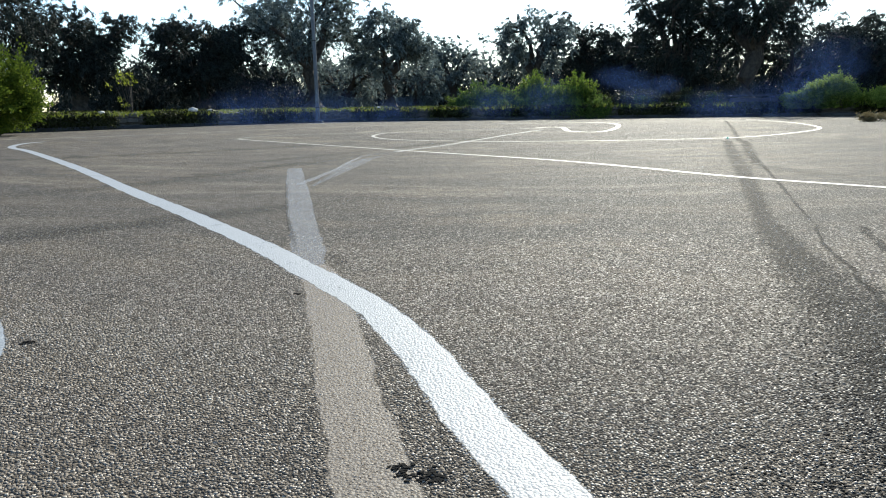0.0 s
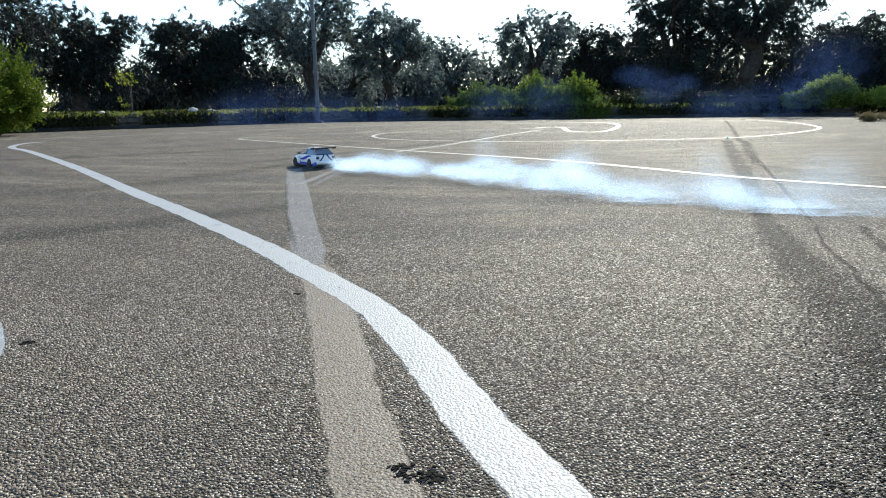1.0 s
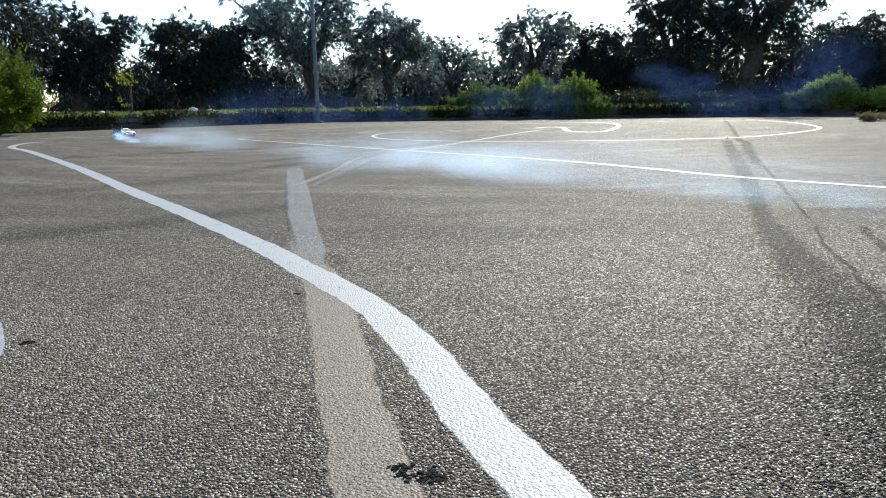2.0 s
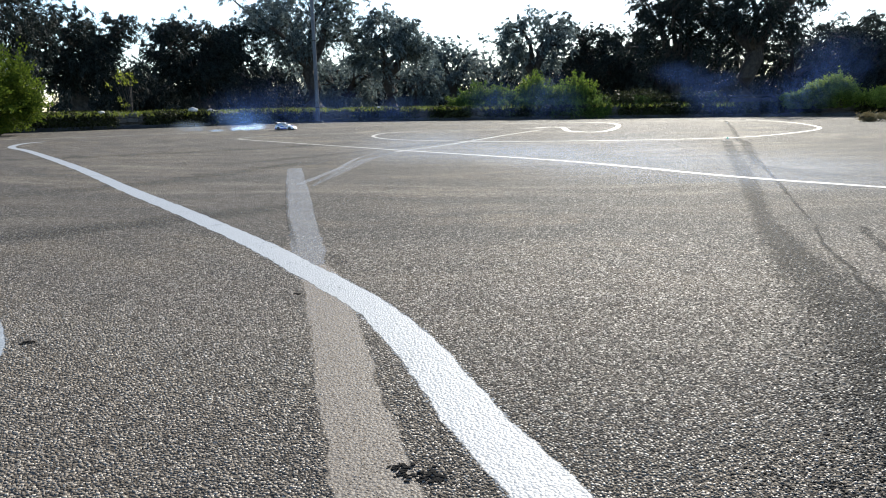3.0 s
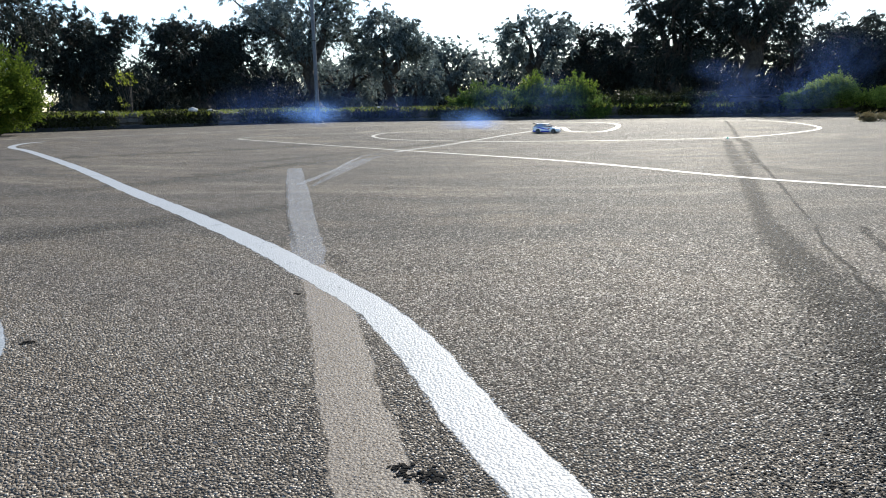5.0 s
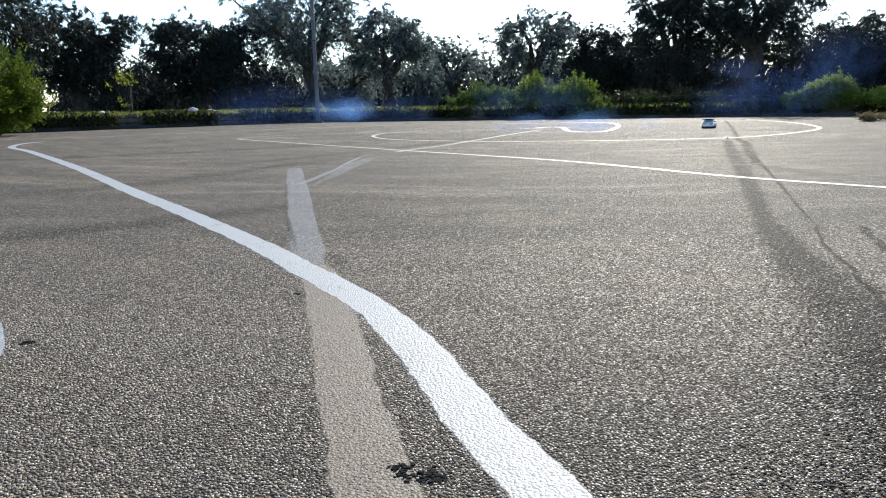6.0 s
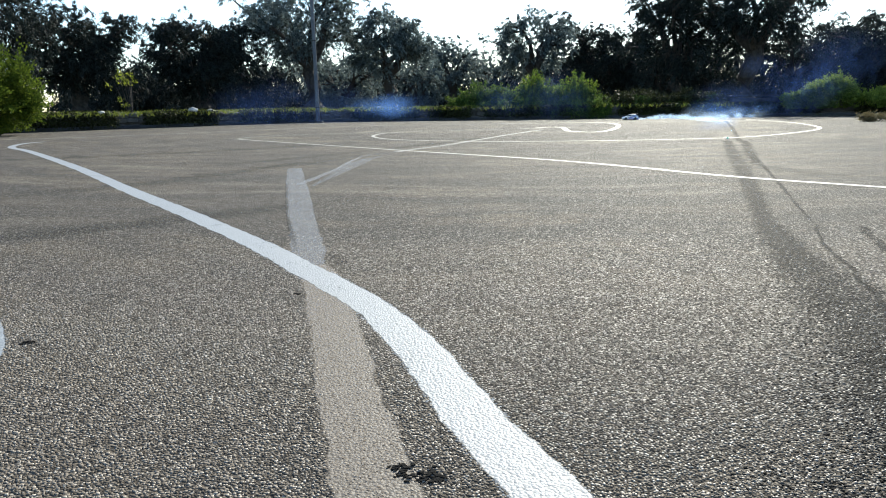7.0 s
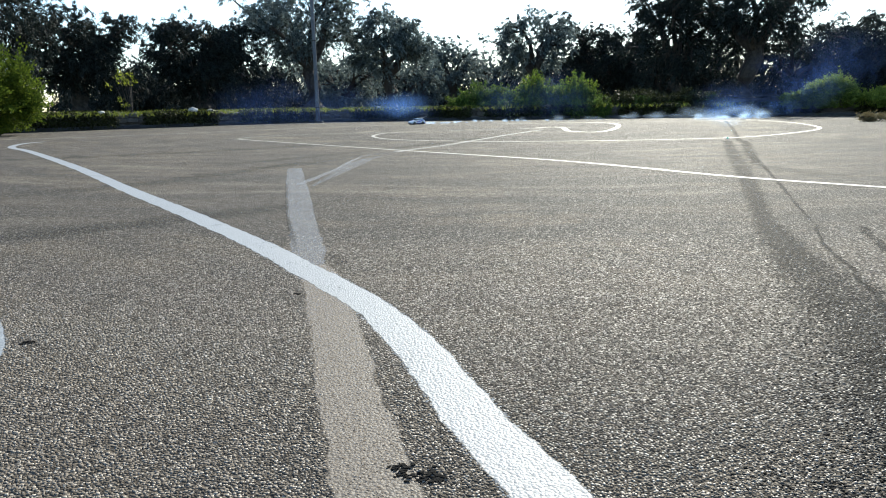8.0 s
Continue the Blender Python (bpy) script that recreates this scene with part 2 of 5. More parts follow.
def rods(bm, a, b, r0, r1, n=6):
    """A tapered rod from a to b."""
    a, b = Vector(a), Vector(b)
    q = (b - a).to_track_quat("Z", "Y")
    rings = []
    for p, r in ((a, r0), (b, r1)):
        rings.append([bm.verts.new(p + q @ Vector((r * math.cos(2 * math.pi * i / n), r * math.sin(2 * math.pi * i / n), 0))) for i in range(n)])
    for i in range(n):
        bm.faces.new((rings[0][i], rings[0][(i + 1) % n], rings[1][(i + 1) % n], rings[1][i]))
    bm.faces.new(rings[1])
    bm.faces.new(rings[0][::-1])
    return bm


def tube(bm, pts, radii, n=8, wob=0.0, rng=None):
    """A bent tapering limb through pts."""
    prev = None
    for i, (p, r) in enumerate(zip(pts, radii)):
        p = Vector(p)
        d = Vector(pts[min(i + 1, len(pts) - 1)]) - Vector(pts[max(i - 1, 0)])
        q = d.to_track_quat("Z", "Y")
        ring = []
        for k in range(n):
            a = 2 * math.pi * k / n
            rr = r * (1 + (rng.uniform(-wob, wob) if rng else 0))
            ring.append(bm.verts.new(p + q @ Vector((rr * math.cos(a), rr * math.sin(a), 0))))
        if prev:
            for k in range(n):
                bm.faces.new((prev[k], prev[(k + 1) % n], ring[(k + 1) % n], ring[k]))
        prev = ring
    bm.faces.new(prev)


def curve(points, per=10, closed=False):
    """A smooth line through a few corner points (2D)."""
    p = [np.array(q, float) for q in points]
    p = [p[-1]] + p + [p[0], p[1]] if closed else [2 * p[0] - p[1]] + p + [2 * p[-1] - p[-2]]
    res = []
    for a, b, c, d in zip(p, p[1:], p[2:], p[3:]):
        for k in range(per):
            t = k / per
            res.append(0.5 * (2 * b + (c - a) * t + (2 * a - 5 * b + 4 * c - d) * t * t + (3 * b - a - 3 * c + d) * t ** 3))
    if not closed:
        res.append(p[-2])
    return np.array(res)


def normals(line, closed=False):
    d = (np.roll(line, -1, 0) - np.roll(line, 1, 0)) if closed else np.gradient(line, axis=0)
    d /= np.linalg.norm(d, axis=1)[:, None] + 1e-9
    return np.stack([-d[:, 1], d[:, 0]], 1)


def strip(name, points, width, z, material, label, category="line", per=12, wobble=0.0):
    """A painted or stained band along a line, with u across and v along; width may change along it."""
    line = curve(points, per)
    nn = normals(line)
    steps = [width] * 2 if isinstance(width, float) else width
    w = np.interp(np.linspace(0, 1, len(line)), np.linspace(0, 1, len(steps)), steps)[:, None] / 2
    ra = np.array([[wobble * noise.noise((x * 9, y * 9, 1.0)) + 0.5 * wobble * noise.noise((x * 31, y * 31, 1.0))] for x, y in line])
    rb = np.array([[wobble * noise.noise((x * 9, y * 9, 7.0)) + 0.5 * wobble * noise.noise((x * 31, y * 31, 7.0))] for x, y in line])
    a, b = line + nn * (w + ra), line - nn * (w + rb)
    verts = [(x, y, z) for x, y in a] + [(x, y, z) for x, y in b]
    k = len(line)
    faces = [(i, k + i, k + i + 1, i + 1) for i in range(k - 1)]
    uvs = [(0.0, i / k) for i in range(k)] + [(1.0, i / k) for i in range(k)]
    return tagged(new(name, mesh_of(name, verts, faces, material, uvs)), label, category, kind="structure")


def leaves_mesh(name, centres, length, width, material, rng, droop=0.0, upright=0.0, along_dirs=None):
    """One pointed blade or leaf at each centre."""
    k = len(centres)
    d = rng.normal(size=(k, 3))
    if along_dirs is not None:
        d = d * 0.55 + along_dirs
    d[:, 2] = d[:, 2] * (1 - 0.4 * droop) - droop + upright * 3
    d /= np.linalg.norm(d, axis=1)[:, None]
    s = np.cross(d, rng.normal(size=(k, 3)))
    s /= np.linalg.norm(s, axis=1)[:, None] + 1e-9
    L = (length * rng.uniform(0.6, 1.4, k))[:, None]
    W = (width * rng.uniform(0.7, 1.3, k))[:, None]
    v = np.empty((k, 3, 3))
    v[:, 0] = centres - d * L * 0.5 + s * W * 0.5
    v[:, 1] = centres - d * L * 0.5 - s * W * 0.5
    v[:, 2] = centres + d * L * 0.5
    me = bpy.data.meshes.new(name)
    me.vertices.add(k * 3)
    me.vertices.foreach_set("co", v.astype(np.float32).ravel())
    me.loops.add(k * 3)
    me.loops.foreach_set("vertex_index", np.arange(k * 3, dtype=np.int32))
    me.polygons.add(k)
    me.polygons.foreach_set("loop_start", np.arange(0, k * 3, 3, dtype=np.int32))
    me.update(calc_edges=True)
    me.materials.append(material)
    return me


# ---- ground, court and its edge ----
EDGE = curve([(-14.0, 8.0), (-9.4, 14.3), (-6.9, 17.2), (-4.4, 19.7), (-2.6, 20.25), (0.0, 20.1), (3.6, 19.6), (8.4, 19.0), (12.4, 18.3), (20.0, 16.0),
              (23.0, 2.0), (12.0, -14.0), (-8.0, -15.0), (-17.0, -4.0)], 14, closed=True)
EDGE_OUT = normals(EDGE, closed=True)


def rim(offset):
    return EDGE + EDGE_OUT * offset


def rings_mesh(name, rings, material, fill_first=True):
    k = len(rings[0])
    verts = [tuple(p) for r in rings for p in r]
    faces = [(r * k + i, r * k + (i + 1) % k, (r + 1) * k + (i + 1) % k, (r + 1) * k + i) for r in range(len(rings) - 1) for i in range(k)]
    if fill_first:
        verts.append((2.0, 3.0, rings[0][0][2]))
        faces += [(len(verts) - 1, (i + 1) % k, i) for i in range(k)]
    me = mesh_of(name, verts, faces, material)
    bm = bmesh.new()
    bm.from_mesh(me)
    bmesh.ops.recalc_face_normals(bm, faces=bm.faces)
    if sum(f.normal.z for f in bm.faces) < 0:
        bmesh.ops.reverse_faces(bm, faces=bm.faces)
    bm.to_mesh(me)
    bm.free()
    return me


def build_ground():
    rings = []
    for off, z, rough in ((-1.0, -0.05, 0), (0.36, -0.05, 0), (0.44, 0.33, 0), (1.2, 0.36, 0.05), (3, 0.36, 0.1), (7, 0.36, 0.1), (15, 0.36, 0.12), (40, 0.36, 0.2), (150, 0.3, 0.3), (900, 0.0, 0.5)):
        pts = rim(off) if off < 2 else (EDGE - (2, 3)) * (1 + off / 20) + (2, 3)
        rings.append([(x, y, z + rough * (noise.noise((x * 0.4, y * 0.4, 0)) * 0.6)) for x, y in pts])
    tagged(new("ground", rings_mesh("ground", rings, EARTH)), "bare and grassy soil of an olive grove", "ground", kind="structure")
    court = [[(x, y, 0.0) for x, y in rim(0.0)]]
    tagged(new("pavement", rings_mesh("pavement", court, ASPHALT)), "worn grey asphalt of an outdoor sports court", "pavement", kind="structure")


build_ground()


# ---- painted lines and stains on the court ----
LINE = [(-6.02, 10.1), (-6.05, 9.75), (-5.86, 9.15), (-5.50, 8.52), (-4.80, 7.72), (-3.06, 5.49), (-1.74, 3.69), (-1.245, 3.03), (-0.68, 2.25), (-0.385, 1.80), (-0.19, 1.49), (-0.065, 1.215),
                       (0.02, 0.96), (0.07, 0.815), (0.12, 0.69), (0.18, 0.5), (0.25, 0.2), (0.45, -1.2), (0.9, -4.0)]
LINE_NEAR = [(-2.6, 3.3), (-1.75, 2.3), (-1.14, 1.54), (-0.935, 1.28), (-0.858, 1.14), (-0.862, 1.02), (-0.95, 0.84), (-1.25, 0.4), (-1.9, -0.6)]
LINE_OLD = [(-0.394, 1.86), (-0.317, 1.669), (-0.228, 1.305), (-0.18, 1.091), (-0.133, 0.896), (-0.096, 0.743), (-0.07, 0.62), (-0.05, 0.3), (-0.03, -0.8)]
LINE_OLD_FAR = [(-1.117, 5.006), (-0.985, 4.42), (-0.85, 3.832), (-0.69, 3.135), (-0.573, 2.648), (-0.45, 2.14), (-0.394, 1.86)]
TAR_WIDE = [(3.304, 7.687), (2.472, 5.575), (1.939, 4.222), (1.522, 3.181), (1.263, 2.544), (1.07, 1.987), (0.97, 1.596), (0.86, 1.193), (0.79, 0.945), (0.72, 0.777), (0.67, 0.62), (0.5, 0.2), (0.15, -0.6)]
TAR_WIDTHS = [0.14, 0.19, 0.15, 0.13, 0.11, 0.18, 0.28, 0.34, 0.36, 0.37, 0.37, 0.25, 0.1]
TAR_THIN = [(2.787, 5.99), (2.352, 4.87), (2.078, 4.164), (1.85, 3.583), (1.722, 3.263), (1.619, 3.012), (1.465, 2.621), (1.407, 2.466), (1.339, 2.307), (1.269, 2.167), (1.18, 1.961), (1.141, 1.842),
            (1.121, 1.761), (1.056, 1.598), (1.03, 1.516), (0.973, 1.392), (0.89, 1.219)]
strip("court_line_1", LINE, 0.099, 0.0008, PAINT, "freshly painted white curved court line with rough edges", per=40, wobble=0.007)
strip("court_line_2", [(-3.03, 9.9), (-0.48, 6.91), (0.94, 5.29), (1.75, 3.98), (2.28, 3.36), (3.2, 2.3), (5.2, 0.1), (8.4, -3.6)], 0.066, 0.003, FAR_PAINT, "straight white touchline painted on the asphalt")
strip("court_line_3", [(-3.03, 9.9), (-3.05, 10.3), (-2.9, 10.75), (-2.14, 11.35), (-0.61, 11.75), (2.5, 12.6)], 0.09, 0.003, FAINT_PAINT, "thin worn white line turning back across the court")
strip("court_line_4", [(-0.60, 11.68), (-0.95, 11.2), (-1.05, 10.6), (-1.0, 9.94), (-0.71, 9.18), (-0.01, 8.54), (0.83, 8.16), (2.18, 8.02), (3.64, 8.25), (4.82, 9.16),
                       (5.93, 10.44), (6.7, 12.2), (7.2, 14.2), (7.3, 16.0)], 0.066, 0.003, FAR_PAINT, "large white painted circle on the asphalt")
strip("court_line_5", [(-0.456, 6.57), (-0.24, 7.05), (0.12, 7.76), (1.01, 9.99), (1.78, 11.74)], 0.08, 0.0035, FAINT_PAINT, "faint diagonal line crossing the circle")
strip("court_line_6", [(1.75, 12.5), (2.1, 12.95), (2.3, 12.7), (2.2, 11.8), (2.1, 10.95), (2.3, 10.5), (2.6, 10.65), (3.06, 11.74), (3.58, 13.46), (3.75, 14.8), (3.41, 15.5), (2.4, 15.6)], 0.10, 0.0035, FAR_PAINT, "bright white hooked goal area line")
strip("court_line_7", [(-8.6, 10.9), (-7.31, 11.04), (-6.5, 11.35), (-5.62, 12.0), (-4.84, 12.7), (-3.7, 14.1), (-2.0, 15.6), (2.4, 15.6), (7.4, 15.4)], 0.13, 0.003, FAINT_PAINT, "pale worn line along the court's edge")
strip("court_line_8", LINE_NEAR, 0.06, 0.0008, PAINT, "white painted line at the near edge")
strip("overpainted_line_1", LINE_OLD, 0.112, 0.0006, OLD_PAINT, "old court line painted over in beige grey", wobble=0.01)
strip("overpainted_line_2", LINE_OLD_FAR, [0.12, 0.13, 0.138, 0.125, 0.118, 0.113], 0.0006, OLD_FAINT, "old court line painted over in bluish grey", wobble=0.01)
strip("overpainted_line_3", [(-0.852, 3.888), (-0.83, 4.156), (-0.799, 4.499), (-0.771, 4.948), (-0.759, 5.67), (-0.692, 6.172), (-0.456, 6.57)], [0.04, 0.06, 0.06, 0.045, 0.03, 0.02], 0.0012, OLD_FAINT, "branching old line painted over in grey", wobble=0.01)
strip("overpainted_line_4", [(-0.758, 3.821), (-0.728, 4.414), (-0.697, 5.027), (-0.66, 5.651), (-0.538, 6.211)], [0.03, 0.06, 0.12, 0.13, 0.05], 0.0003, OLD_BLUE, "bluish grey edge of the painted-over line")
strip("tyre_stain_1", TAR_WIDE, TAR_WIDTHS, 0.0005, TAR, "broad dark tyre stain along the asphalt", "stain")
strip("tyre_stain_2", TAR_THIN, [0.06, 0.05, 0.03, 0.035, 0.02, 0.03, 0.018, 0.022, 0.016, 0.02, 0.016, 0.022, 0.018, 0.024, 0.02], 0.0009, CRACK, "narrow cracked dark line in the asphalt", "stain", wobble=0.016, per=8)

FAINT_TAR = make_stain("thin_rubber_film", (0.04, 0.038, 0.035), 0.38, 0.7, 3.0, True)
SMUDGE = make_stain("soft_rubber_smudge", (0.03, 0.029, 0.028), 0.5, 0.7, 4.0, True)
strip("tyre_stain_3", [(-2.2, 4.9), (-1.2, 6.2), (0.5, 9.0), (1.8, 12.0)], 0.3, 0.0002, FAINT_TAR, "faint tyre arc across the court", "stain")
strip("tyre_stain_4", [(-2.6, 1.9), (-1.63, 2.38), (-1.23, 2.64), (-0.78, 2.97), (-0.1, 3.5)], 0.34, 0.0004, FAINT_TAR, "faint curved tyre film on the asphalt", "stain")
strip("tyre_stain_5", [(-3.2, 3.0), (-2.38, 3.6), (-1.9, 4.1), (-1.45, 4.9), (-0.9, 5.9), (0.2, 8.0)], 0.40, 0.0003, FAINT_TAR, "faint curved tyre film on the asphalt", "stain")
strip("tyre_stain_6", [(6.738, 15.855), (5.416, 12.503), (4.024, 9.09), (3.481, 7.76), (3.347, 7.318), (2.677, 5.729), (2.251, 4.699)], [0.10, 0.08, 0.10, 0.14, 0.16, 0.10], 0.0007, CRACK, "dark tyre track running to the court's far edge", "stain", wobble=0.02)
strip("tyre_stain_7", [(2.1, 4.95), (2.25, 4.3), (2.42, 3.75)], 0.36, 0.0004, SMUDGE, "soft dark smudge beside the tyre track", "stain")
strip("tyre_stain_8", [(1.52, 2.32), (1.459, 2.211), (1.395, 2.063), (1.33, 1.90)], 0.05, 0.0004, CRACK, "short dark scuff on the asphalt", "stain", wobble=0.012)
strip("tyre_stain_9", [(-0.95, 4.0), (-0.911, 3.84), (-0.67, 2.799), (-0.506, 2.192), (-0.47, 2.02)], 0.026, 0.0009, SMUDGE, "dark worn edge of the painted-over line", "stain")
strip("tyre_stain_10", [(-0.365, 2.05), (-0.325, 1.94), (-0.27, 1.80)], 0.07, 0.0005, SMUDGE, "dark scuff where two lines cross", "stain")
strip("tyre_stain_11", [(-5.2, 6.0), (-3.6, 6.6), (-2.0, 7.6), (-0.4, 9.4)], 0.5, 0.0002, FAINT_TAR, "faint wide tyre film on the asphalt", "stain")
strip("court_line_9", [(1.45, 4.5), (2.29, 4.78), (3.59, 5.34)], 0.03, 0.0010, GHOST, "nearly vanished pale line", "line")
strip("court_line_10", [(-4.6, 4.62), (-3.334, 4.728), (-2.836, 4.80), (-1.991, 4.453), (-1.526, 4.534), (-1.201, 4.974), (-0.934, 5.704), (-0.661, 6.383), (-0.247, 7.036)], 0.035, 0.0011, GHOST, "nearly vanished pale line", "line")
strip("court_line_11", [(1.6, 5.4), (2.9, 5.75), (4.3, 6.2)], 0.03, 0.0011, GHOST, "nearly vanished pale line", "line")


def make_chip_stone(name, low, mid, high, r0, r1, spec):
    n = Nodes(name)
    ran = n.add("NewGeometry", out=8)
    vec = n.coords()
    col = n.mix(n.remap(ran, 0.0, 0.75, 0.0, 1.0), low, mid)
    col = n.mix(n.remap(ran, 0.82, 1.0, 0.0, 1.0), col, high)
    col = n.mix(n.remap(n.noise(vec, 500.0, 3.0, 0.7), 0.35, 0.7, 0.45, 0.0), col, [c * 0.35 for c in low])
    return n.surface(principled(n, **{"Base_Color": col, "Roughness": n.remap(ran, 0.0, 1.0, r0, r1), "Specular_IOR_Level": n.remap(ran, 0.6, 1.0, spec * 0.45, spec * 1.8)}))


def near_line(x, y, points, half, fray, rng):
    """Which of the places x, y lie within half a width of a line, with a frayed edge."""
    line = curve(points, 40)
    best = np.full(len(x), 9.0)
    for px, py in line:
        best = np.minimum(best, (x - px) ** 2 + (y - py) ** 2)
    return np.sqrt(best) + rng.normal(0, fray, len(x)) < half


def chips_mesh(name, x, y, r, h, rng, material):
    """Low flat-topped stones with four sides."""
    count, k = len(x), 4
    turn = rng.uniform(0, 2 * np.pi, count)
    v = np.empty((count, 2 * k, 3), np.float32)
    tip = rng.uniform(-0.35, 0.35, (2, count))
    for i in range(k):
        rr = r * rng.uniform(0.75, 1.3, count)
        a = turn + 2 * np.pi * i / k + rng.uniform(-0.3, 0.3, count)
        c, d = np.cos(a), np.sin(a)
        v[:, i] = np.stack([x + rr * c * 1.12, y + rr * d * 1.12, np.full(count, -0.0006)], 1)
        v[:, k + i] = np.stack([x + rr * c * 0.86, y + rr * d * 0.86, h * (1 + tip[0] * c + tip[1] * d)], 1)
    base = np.arange(count)[:, None, None] * (2 * k)
    quads = np.array([(i, (i + 1) % k, k + (i + 1) % k, k + i) for i in range(k)] + [(4, 5, 6, 7)])[None] + base
    me = bpy.data.meshes.new(name)
    me.vertices.add(count * 2 * k)
    me.vertices.foreach_set("co", v.ravel())
    me.loops.add(count * 20)
    me.loops.foreach_set("vertex_index", quads.astype(np.int32).ravel())
    me.polygons.add(count * 5)
    me.polygons.foreach_set("loop_start", np.arange(0, count * 20, 4, dtype=np.int32))
    me.update(calc_edges=True)
    me.materials.append(material)
    return me


def asphalt_chips():
    """The open, chippy top of the asphalt near the front of the court; where lines and tar cross it the chips are coated."""
    rng = np.random.default_rng(9)
    xs, ys, ps = [], [], []
    y = 0.56
    while y < 2.45:  # rows of stones, packed closer towards the front
        pitch = 0.0036 + 0.0014 * y
        count = int(1.52 * y / pitch)
        xs.append(np.linspace(-0.76 * y, 0.76 * y, count) + rng.uniform(-0.42, 0.42, count) * pitch)
        ys.append(y + rng.uniform(-0.42, 0.42, count) * pitch)
        ps.append(np.full(count, pitch))
        y += pitch * 0.9
    x, y, p = np.concatenate(xs), np.concatenate(ys), np.concatenate(ps)
    keep = rng.uniform(0, 1, len(x)) < np.clip((2.45 - y) / 1.3, 0, 0.9)
    x, y, p = x[keep], y[keep], p[keep]
    r = p * rng.uniform(0.34, 0.60, len(x))
    h = rng.uniform(0.0003, 0.0011, len(x)) * np.clip(1.45 - 0.45 * y, 0.45, 1.1)
    white = near_line(x, y, LINE, 0.048, 0.0022, rng) | near_line(x, y, LINE_NEAR, 0.028, 0.003, rng)
    grey = near_line(x, y, LINE_OLD, 0.053, 0.010, rng) & ~white
    patch = np.array([noise.noise((a * 7.0, b * 4.0, 4.0)) for a, b in zip(x, y)])
    half = np.interp(y, [0.6, 0.95, 1.2, 1.6, 2.0, 2.6, 3.4], [0.20, 0.17, 0.13, 0.09, 0.045, 0.025, 0.03])
    tar = near_line(x, y, TAR_WIDE, half * (1.15 + 0.6 * patch), half * 0.4, rng) & (rng.uniform(0, 1, len(x)) < 0.93)
    tar |= near_line(x, y, TAR_THIN, 0.006 + 0.012 * patch, 0.006, rng)
    tar &= ~(white | grey)
    rest = ~(white | grey | tar)
    stone = make_chip_stone("asphalt_chips", (0.080, 0.067, 0.053), (0.240, 0.201, 0.160), (0.375, 0.32, 0.255), 0.95, 0.48, 0.20)
    # The brightest tarred chips stand for glints, put into the colour.
    tarred = make_chip_stone("tarred_chips", (0.002, 0.002, 0.002), (0.009, 0.008, 0.008), (0.22, 0.185, 0.15), 0.9, 0.45, 0.15)
    coated = make_chip_stone("painted_chips", (0.16, 0.168, 0.177), (0.225, 0.237, 0.25), (0.27, 0.28, 0.29), 0.9, 0.75, 0.12)
    greyed = make_chip_stone("grey_painted_chips", (0.12, 0.098, 0.077), (0.215, 0.180, 0.143), (0.32, 0.275, 0.225), 0.95, 0.75, 0.12)
    for name, mask, material, flat, label in (("asphalt_chips", rest, stone, 1.0, "fine grey stone chips in the asphalt surface"),
                                              ("tarred_chips", tar, tarred, 1.0, "stone chips blackened by tar and tyre rubber"),
                                              ("painted_chips", white, coated, 0.3, "stone chips under thick white line paint"),
                                              ("grey_painted_chips", grey, greyed, 0.7, "stone chips under old grey paint")):
        tagged(new(name, chips_mesh(name, x[mask], y[mask], r[mask] * (1.25 if flat < 0.65 else 1.0), h[mask] * flat, rng, material)), label, "gravel", kind="stuff")


asphalt_chips()


def make_crumb():
    n = Nodes("black_rubber_crumb")
    f = n.noise(n.coords(), 300.0, 4.0, 0.7)
    return n.surface(principled(n, **{"Base_Color": n.mix(f, (0.004, 0.004, 0.004), (0.018, 0.017, 0.016)), "Roughness": 0.95, "Specular_IOR_Level": 0.05, "Normal": n.bump(f, 0.6, 0.001)}))


CRUMB = make_crumb()


def rubber_smear(x, y, size, count, seed, name="rubber_smear"):
    """Crumbs of black rubber left on the ground."""
    rng = random.Random(seed)
    bm = bmesh.new()
    for _ in range(count):
        a = rng.uniform(0, 6.28)
        r = size * math.sqrt(rng.random())
        px, py, w = x + r * math.cos(a), y + 0.6 * r * math.sin(a), rng.uniform(0.0006, 0.0018)
        first = len(bm.verts)
        box(bm, -w * 2.2, w * 2.2, -w, w, 0.0, w * 0.9, 0.0, pose(px, py, 0.0008, 0, 0, rng.gauss(0, 28)))
        bm.verts.ensure_lookup_table()
        for v in bm.verts[first:]:
            v.co += Vector((rng.uniform(-1.3, 1.3), rng.uniform(-0.6, 0.6), rng.uniform(-0.3, 0.3))) * w
    ob = new(name, bpy.data.meshes.new(name))
    bm.to_mesh(ob.data)
    bm.free()
    ob.data.materials.append(CRUMB)
    return tagged(ob, "smeared crumbs of black tyre rubber on asphalt", "rubber", kind="stuff")


rubber_smear(-0.036, 0.742, 0.036, 46, 1)
rubber_smear(-0.060, 0.758, 0.014, 14, 4)
rubber_smear(-0.010, 0.728, 0.014, 14, 5)
rubber_smear(-0.83, 1.24, 0.016, 30, 2)
rubber_smear(-0.365, 1.56, 0.012, 10, 3)


